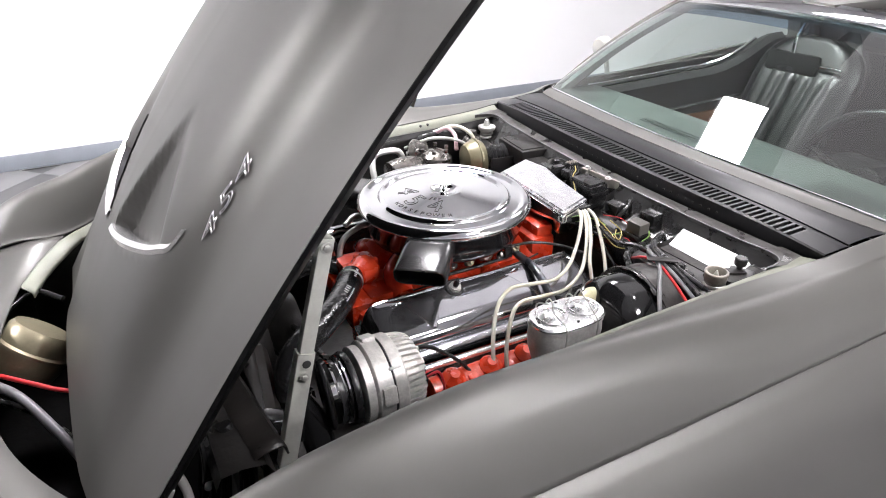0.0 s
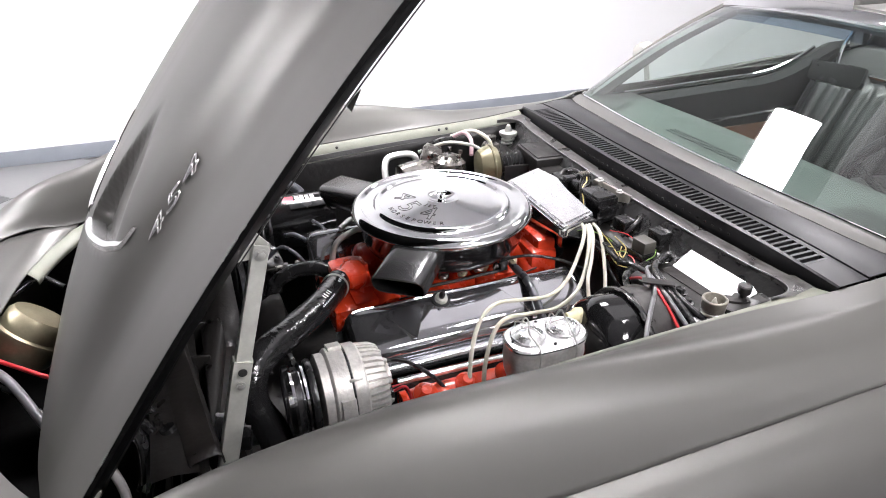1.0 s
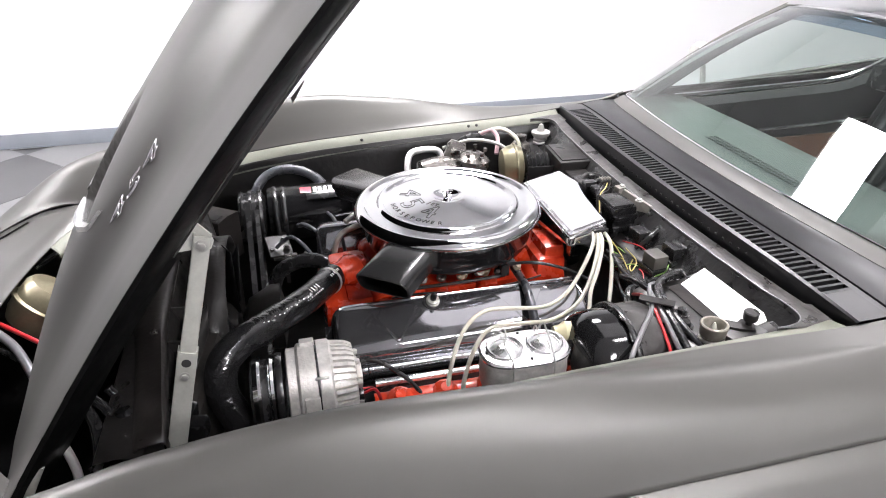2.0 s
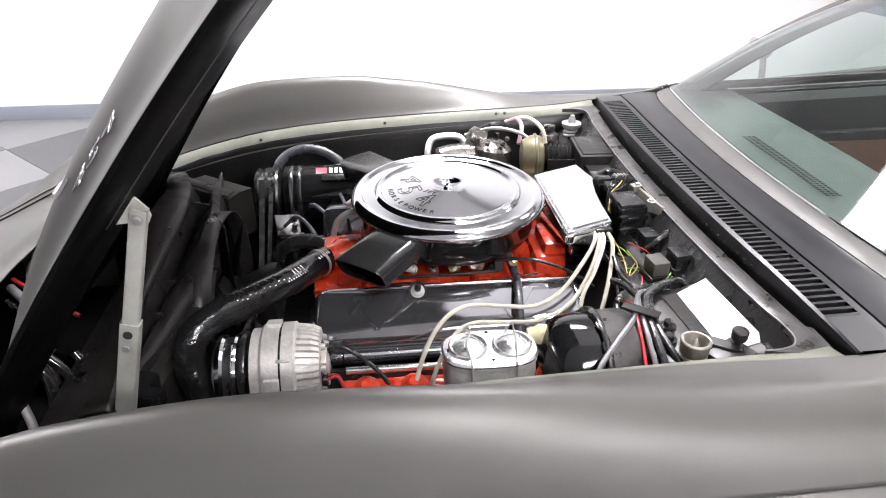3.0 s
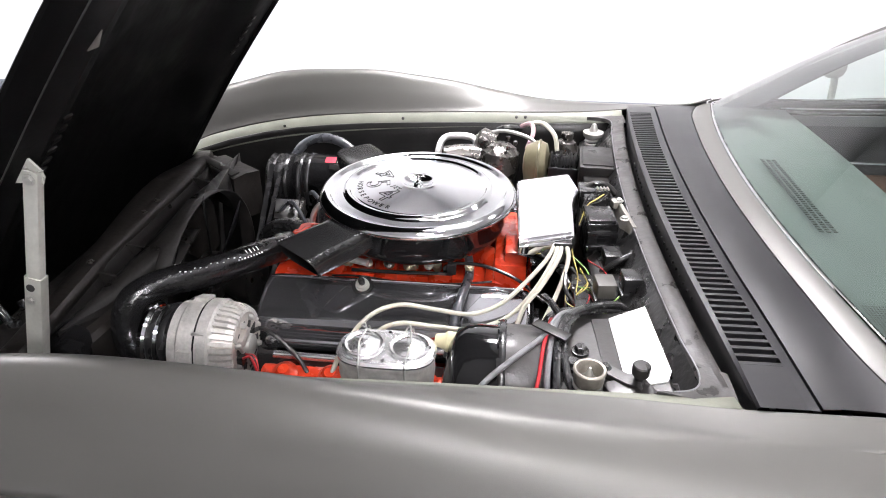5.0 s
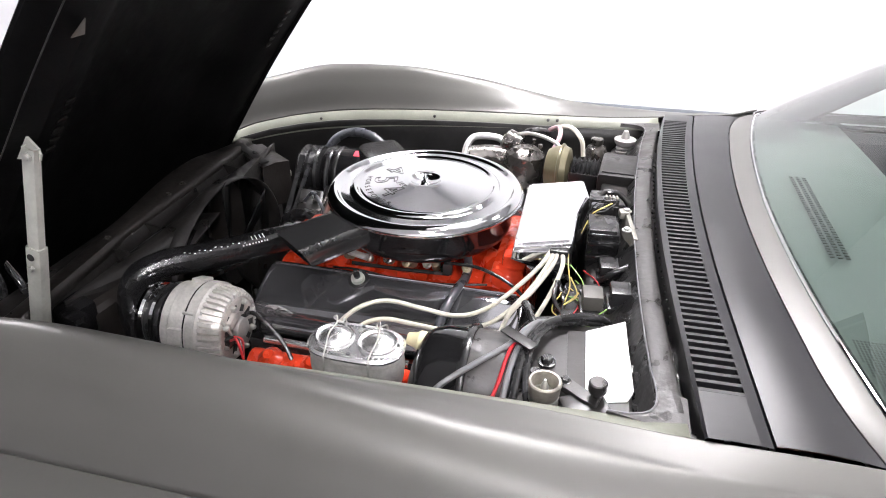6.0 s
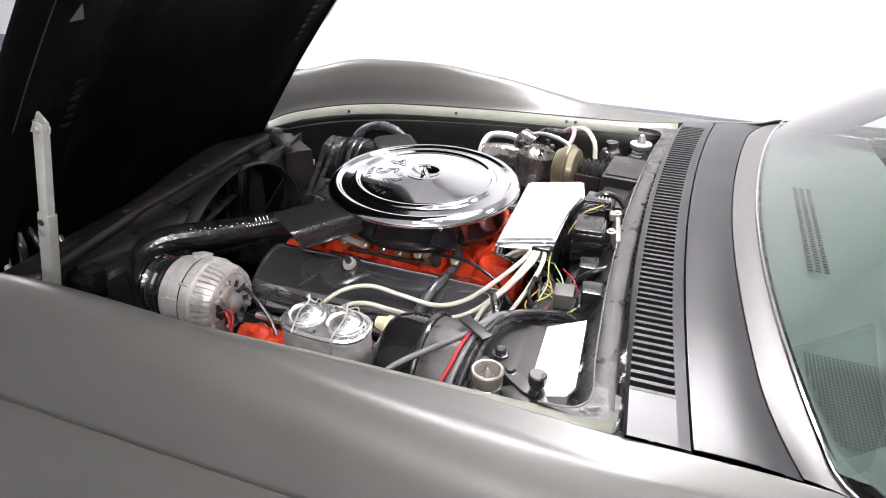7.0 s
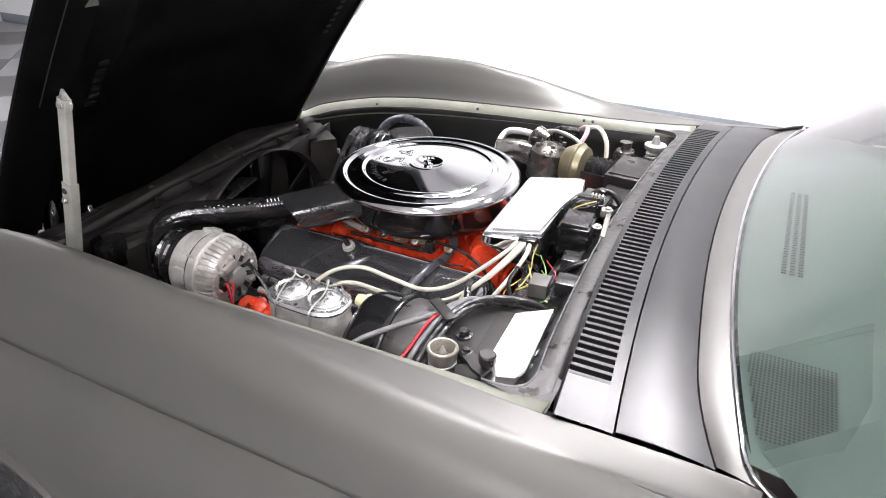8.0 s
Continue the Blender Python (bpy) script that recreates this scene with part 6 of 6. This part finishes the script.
def belts_and_fan():
    def belt(name, a, b, w=0.011):
        d = (Vector(b) - Vector(a)).normalized()
        side = Vector((1, 0, 0))
        n = d.cross(side).normalized()
        rows = [[Vector(p) + side * w * 0.5 + n * 0.004, Vector(p) - side * w * 0.5 + n * 0.004, Vector(p) - side * w * 0.35 - n * 0.004, Vector(p) + side * w * 0.35 - n * 0.004] for p in (a, b)]
        bm = bmesh.new()
        vs = add_grid(bm, rows, True)
        bm.faces.new(vs[0])
        bm.faces.new(vs[1])
        return part(name, bm, RUBBER, car, "black rubber drive belt", smooth=False)
    belt("drive_belt", (-0.455, 0.385, 0.765), (-0.455, 0.10, 0.50), 0.014)
    belt("drive_belt", (-0.432, 0.375, 0.745), (-0.432, 0.06, 0.52))
    belt("drive_belt", (-0.432, 0.47, 0.63), (-0.432, 0.10, 0.45))
    belt("drive_belt", (-0.413, -0.34, 0.765), (-0.413, 0.0, 0.66))
    belt("drive_belt", (-0.413, -0.39, 0.69), (-0.413, -0.05, 0.52))
    bm = lathe([(0.03, -0.06), (0.05, -0.05), (0.075, 0.0), (0.075, 0.02), (0.03, 0.03)], (-0.41, 0.035, 0.63), (1, 0, 0), 36)
    part("fan_pulley", bm, DULL, car, "dark fan pulley")
    fan = part("fan_hub", lathe([(0.01, -0.02), (0.06, -0.015), (0.06, 0.015), (0.02, 0.02)], (-0.50, 0.03, 0.62), (1, 0, 0), 30), DULL, car, "dark fan clutch hub")
    for k in range(6):
        a = 2 * math.pi * k / 6 + 0.4
        r0, r1 = Vector((0, math.cos(a), math.sin(a))), Vector((0, -math.sin(a), math.cos(a)))
        o = Vector((-0.50, 0.03, 0.62))
        rows = [[o + r0 * r + r1 * w * (0.03 + 0.02 * r / 0.2) + Vector((0.02 * w, 0, 0)) for w in (-1, -0.3, 0.4, 1)] for r in (0.05, 0.12, 0.2)]
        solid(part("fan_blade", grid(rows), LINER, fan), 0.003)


belts_and_fan()


def radiator_hoses():
    pts = [(-0.272, -0.035, 0.760), (-0.300, -0.085, 0.768), (-0.345, -0.150, 0.776), (-0.405, -0.215, 0.782), (-0.455, -0.262, 0.785), (-0.490, -0.300, 0.770), (-0.497, -0.325, 0.725), (-0.474, -0.350, 0.67), (-0.468, -0.38, 0.60), (-0.49, -0.40, 0.54)]
    h = part("radiator_hose", tube((pts, 0.0285), seg=24, n=10), HOSE, car, "glossy black rubber upper radiator hose with white print")
    part("hose_clamp", lathe([(0.0290, -0.0045), (0.0303, -0.003), (0.0303, 0.003), (0.0290, 0.0045)], (-0.284, -0.056, 0.763), (-0.5, -0.85, 0.12), 28), ZINC, h, "zinc hose clamp")
    # plain bars for the print on the hose, on its upper near side
    line = catmull(pts, 40)
    up = Vector((0.25, -0.55, 0.8)).normalized()
    def mark(i, w, hgt, shift):
        p, q = line[i], line[i + 1]
        d = (q - p).normalized()
        n = (up - d * up.dot(d)).normalized()
        s = d.cross(n)
        n2 = (n * math.cos(shift / 0.0285) + s * math.sin(shift / 0.0285)).normalized()
        c = p + n2 * 0.0288
        t = d.cross(n2)
        bm = bmesh.new()
        bm.faces.new([bm.verts.new(c + d * u * w / 2 + t * v * hgt / 2) for u, v in ((-1, -1), (1, -1), (1, 1), (-1, 1))])
        solid(part("print_bar", bm, WHITE, h, "plain white print mark", smooth=False), 0.0005, 1)
    for k in range(6):
        mark(8 + 5 * k, 0.0024, 0.006, 0.0)
    for k in range(4):
        mark(62 + 4 * k, 0.0022, 0.011 - 0.002 * (k % 2), 0.003)
    for k in range(9):
        mark(60 + 3 * k, 0.0026, 0.0032, -0.009)
    for k in range(12):
        mark(82 + 5 * k, 0.0034, 0.0016, -0.004 + 0.0025 * (k % 3))


radiator_hoses()


def radiator_support():
    # sloping shroud and support panels, black and dusty
    rows = []
    for k in range(21):
        y = -0.52 + 1.04 * k / 20
        far = max(0, (y - 0.15) / 0.35) ** 1.5
        rows.append([Vector((x - 0.08 * far, y, z - 0.06 * far * (z > 0.7))) for x, z in ((-0.665, 0.770), (-0.655, 0.792), (-0.625, 0.796), (-0.590, 0.790), (-0.578, 0.765), (-0.60, 0.55), (-0.62, 0.32))])
    part("radiator_support", grid(rows), DULL, car, "dusty black radiator support")
    bm = bmesh.new()
    o = Vector((-0.555, 0.03, 0.61))
    inner = [o + Vector((0.03, 0.25 * math.cos(a), 0.21 * math.sin(a))) for a in (2 * math.pi * k / 40 for k in range(40))]
    outer = [o + Vector((-0.01, max(-0.44, min(0.40, 0.62 * math.cos(a))), max(-0.25, min(0.165, 0.5 * math.sin(a))))) for a in (2 * math.pi * k / 40 for k in range(40))]
    lip = [p + Vector((0.035, 0, 0)) for p in inner]
    add_grid(bm, [outer, inner, lip], True)
    solid(part("fan_shroud", bm, DULL, car, "dusty black moulded fan shroud", angle=40), 0.004)
    a, b = Vector((-0.658, 0.392, 0.768)), Vector((-0.520, 0.285, 0.772))
    d = (b - a).normalized()
    q = Vector((-d.y, d.x, 0)).normalized()
    step = bmesh.new()
    rows = []
    for f in (0, 0.25, 0.5, 0.75, 1):
        p = a.lerp(b, f)
        rows.append([p + q * 0.07 - Vector((0, 0, 0.13)), p + q * 0.07 - Vector((0, 0, 0.008)), p + q * 0.03 - Vector((0, 0, 0.004)), p - q * 0.008 - Vector((0, 0, 0.010)), p - q * 0.014 - Vector((0, 0, 0.10)), p + q * 0.02 - Vector((0, 0, 0.13))])
    vs = add_grid(step, rows, True)
    step.faces.new(vs[0])
    step.faces.new(vs[-1])
    part("shroud_step", step, DUSTY, car, "dusty black shroud corner", angle=30)
    strap = bmesh.new()
    add_box(strap, (a + b) / 2 + Vector((0, 0, 0.004)), ((b - a).length, 0.024, 0.005), 0.002, (8, 0, math.degrees(math.atan2(d.y, d.x))))
    part("support_strap", strap, SHELF, car, "worn dark support strap")
    block = bmesh.new()
    rows = []
    for k in range(5):
        y = -0.386 + 0.222 * k / 4
        g = 0.030 * k / 4
        rows.append([Vector((-0.585, y, 0.65)), Vector((-0.572, y, 0.742)), Vector((-0.566, y, 0.748)), Vector((-0.540 + g, y, 0.742)), Vector((-0.532 + g, y, 0.732)), Vector((-0.520 + g, y, 0.64))])
    vs = add_grid(block, rows, True)
    block.faces.new(vs[0])
    block.faces.new(vs[-1])
    part("shroud_block", block, DUSTY, car, "dusty brown-black folded shroud panel", angle=30)
    ledge = part("shroud_ledge", box((-0.526, -0.075, 0.742), (0.064, 0.185, 0.004), 0.0015, (6, -8, 3)), SHELF, car, "worn grey shroud ledge with punched holes")
    for x, y in ((-0.512, -0.10), (-0.507, -0.135), (-0.540, -0.06)):
        part("punched_hole", lathe([(0.0045, 0.0), (0.0045, 0.0012), (0.0005, 0.0014)], (x, y, 0.7435), seg=10), INK, ledge)
    part("support_bar", box((-0.588, -0.316, 0.742), (0.010, 0.125, 0.014), 0.002, (0, 0, 7)), SHELF, car, "dark metal bar beside the shroud")
    for pts, r, m in (([(-0.630, -0.250, 0.748), (-0.637, -0.287, 0.742), (-0.653, -0.380, 0.738), (-0.672, -0.470, 0.733)], 0.0055, STEEL), ([(-0.603, -0.235, 0.748), (-0.612, -0.275, 0.741), (-0.632, -0.370, 0.738), (-0.658, -0.474, 0.733)], 0.0045, GLOSS), ([(-0.645, -0.27, 0.742), (-0.655, -0.34, 0.738), (-0.680, -0.46, 0.728)], 0.0065, GLOSS)):
        part("cooler_line", tube((pts, r), seg=12), m, car, "glossy metal cooler line")
    box2 = box((-0.595, -0.395, 0.735), (0.12, 0.065, 0.07), 0.01, (0, 6, -14))
    add_box(box2, (-0.535, -0.43, 0.752), (0.05, 0.03, 0.03), 0.006, (0, 0, -14))
    part("coolant_tank", box2, GLOSS, car, "gloss black box beside the radiator")
    # wide dusty baffle with a raised middle along the radiator support
    rows = []
    for k in range(31):
        y = -0.51 + 1.0 * k / 30
        hump = 0.022 * math.exp(-((y - 0.10) / 0.20) ** 2)
        back = 0.022 * math.exp(-((y - 0.12) / 0.25) ** 2)
        wave = 0.003 * noise.noise((y * 9, 2.0, 0))
        far = max(0, (y - 0.15) / 0.35) ** 1.5
        dx, dz = -0.085 * far + 0.035 * max(0, (-0.2 - y) / 0.3), -0.055 * far + wave
        rows.append([Vector((x + dx - k2 * back, y, z + dz + k3 * hump)) for x, z, k2, k3 in ((-0.632, 0.772, 1, 0), (-0.640, 0.795, 1, 1), (-0.634, 0.799, 1, 1), (-0.618, 0.803, 0.4, 0.4), (-0.598, 0.805, 0, 0.1), (-0.592, 0.799, 0, 0), (-0.590, 0.785, 0, 0))])
    solid(part("radiator_baffle", grid(rows), DUSTY, car, "dusty black rubber baffle along the radiator support", angle=50), 0.003)
    plate = bmesh.new()
    edge = [(0.030, 0.62), (0.030, 0.735), (0.045, 0.742), (0.048, 0.770), (0.075, 0.786), (0.150, 0.780), (0.185, 0.735), (0.185, 0.62)]
    fr = [plate.verts.new((-0.545, y, z)) for y, z in edge]
    bk = [plate.verts.new((-0.551, y - 0.004, z)) for y, z in edge]
    plate.faces.new(fr)
    plate.faces.new(bk)
    for i in range(len(edge)):
        k = (i + 1) % len(edge)
        plate.faces.new((fr[i], fr[k], bk[k], bk[i]))
    part("shroud_plate", plate, DUSTY, car, "dusty notched plate behind the fan shroud", smooth=False)
    for x, y, z in ((-0.608, -0.015, 0.806), (-0.600, 0.033, 0.813), (-0.605, -0.23, 0.806)):
        bolt("support_bolt", (x, y, z), car, 0.005, 0.005, mat=OILY)
    for y in (-0.24, -0.13, 0.21):
        part("side_gusset", box((-0.585, y, 0.755), (0.05, 0.006, 0.07), 0.002, (0, 12, 4)), DULL, car, "black support gusset")
    # tubes and lines in front of the support
    for pts, r, m in (([(-0.70, -0.42, 0.86), (-0.665, -0.44, 0.80), (-0.68, -0.46, 0.70), (-0.72, -0.48, 0.60)], 0.009, GLOSS), ([(-0.66, -0.36, 0.80), (-0.632, -0.375, 0.75), (-0.64, -0.40, 0.66), (-0.66, -0.42, 0.56)], 0.008, GLOSS), ([(-0.60, -0.40, 0.79), (-0.585, -0.425, 0.72), (-0.60, -0.45, 0.62)], 0.006, ZINC), ([(-0.72, -0.44, 0.80), (-0.70, -0.465, 0.72), (-0.72, -0.49, 0.62)], 0.007, STEEL), ([(-0.69, -0.40, 0.84), (-0.65, -0.41, 0.78), (-0.66, -0.43, 0.69), (-0.70, -0.45, 0.58)], 0.008, GLOSS), ([(-0.63, -0.42, 0.80), (-0.61, -0.44, 0.72), (-0.63, -0.46, 0.62)], 0.012, GLOSS)):
        part("support_line", tube((pts, r), seg=12), m, car, "metal line beside the radiator")
    part("hinge_plate", box((-0.745, -0.505, 0.755), (0.012, 0.03, 0.11), 0.003, (0, 28, 0)), ZINC, car, "zinc hood hinge plate")
    part("hinge_plate", box((-0.745, 0.505, 0.765), (0.012, 0.03, 0.11), 0.003, (0, 28, 0)), ZINC, car, "zinc hood hinge plate")
    for e in (1,):
        can = part("headlight_actuator", lathe([(0.02, -0.06), (0.066, -0.055), (0.074, -0.03), (0.074, -0.004), (0.080, -0.002), (0.080, 0.004), (0.072, 0.008), (0.070, 0.04), (0.062, 0.052), (0.02, 0.056)], (-0.935, e * 0.225, 0.618), (0.62, 0.25 * e, 0.72), 44), BRASS, car, "yellow zinc headlight actuator can")
    for pts, r, m in (([(-1.02, 0.13, 0.63), (-0.96, 0.07, 0.61), (-0.90, -0.03, 0.57), (-0.86, -0.10, 0.52)], 0.010, GREY_WIRE), ([(-1.02, 0.15, 0.64), (-0.95, 0.10, 0.625), (-0.89, 0.06, 0.61), (-0.84, 0.04, 0.60)], 0.005, RED_WIRE), ([(-1.02, 0.10, 0.61), (-0.95, 0.05, 0.59), (-0.88, -0.03, 0.55)], 0.007, RUBBER), ([(-0.98, 0.35, 0.66), (-0.92, 0.38, 0.68), (-0.86, 0.33, 0.67)], 0.007, GLOSS)):
        part("front_loom", tube((pts, r), seg=10), m, car, "sleeved wiring behind the nose")
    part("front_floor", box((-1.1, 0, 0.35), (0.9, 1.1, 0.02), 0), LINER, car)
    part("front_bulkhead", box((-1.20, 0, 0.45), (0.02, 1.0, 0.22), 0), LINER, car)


radiator_support()
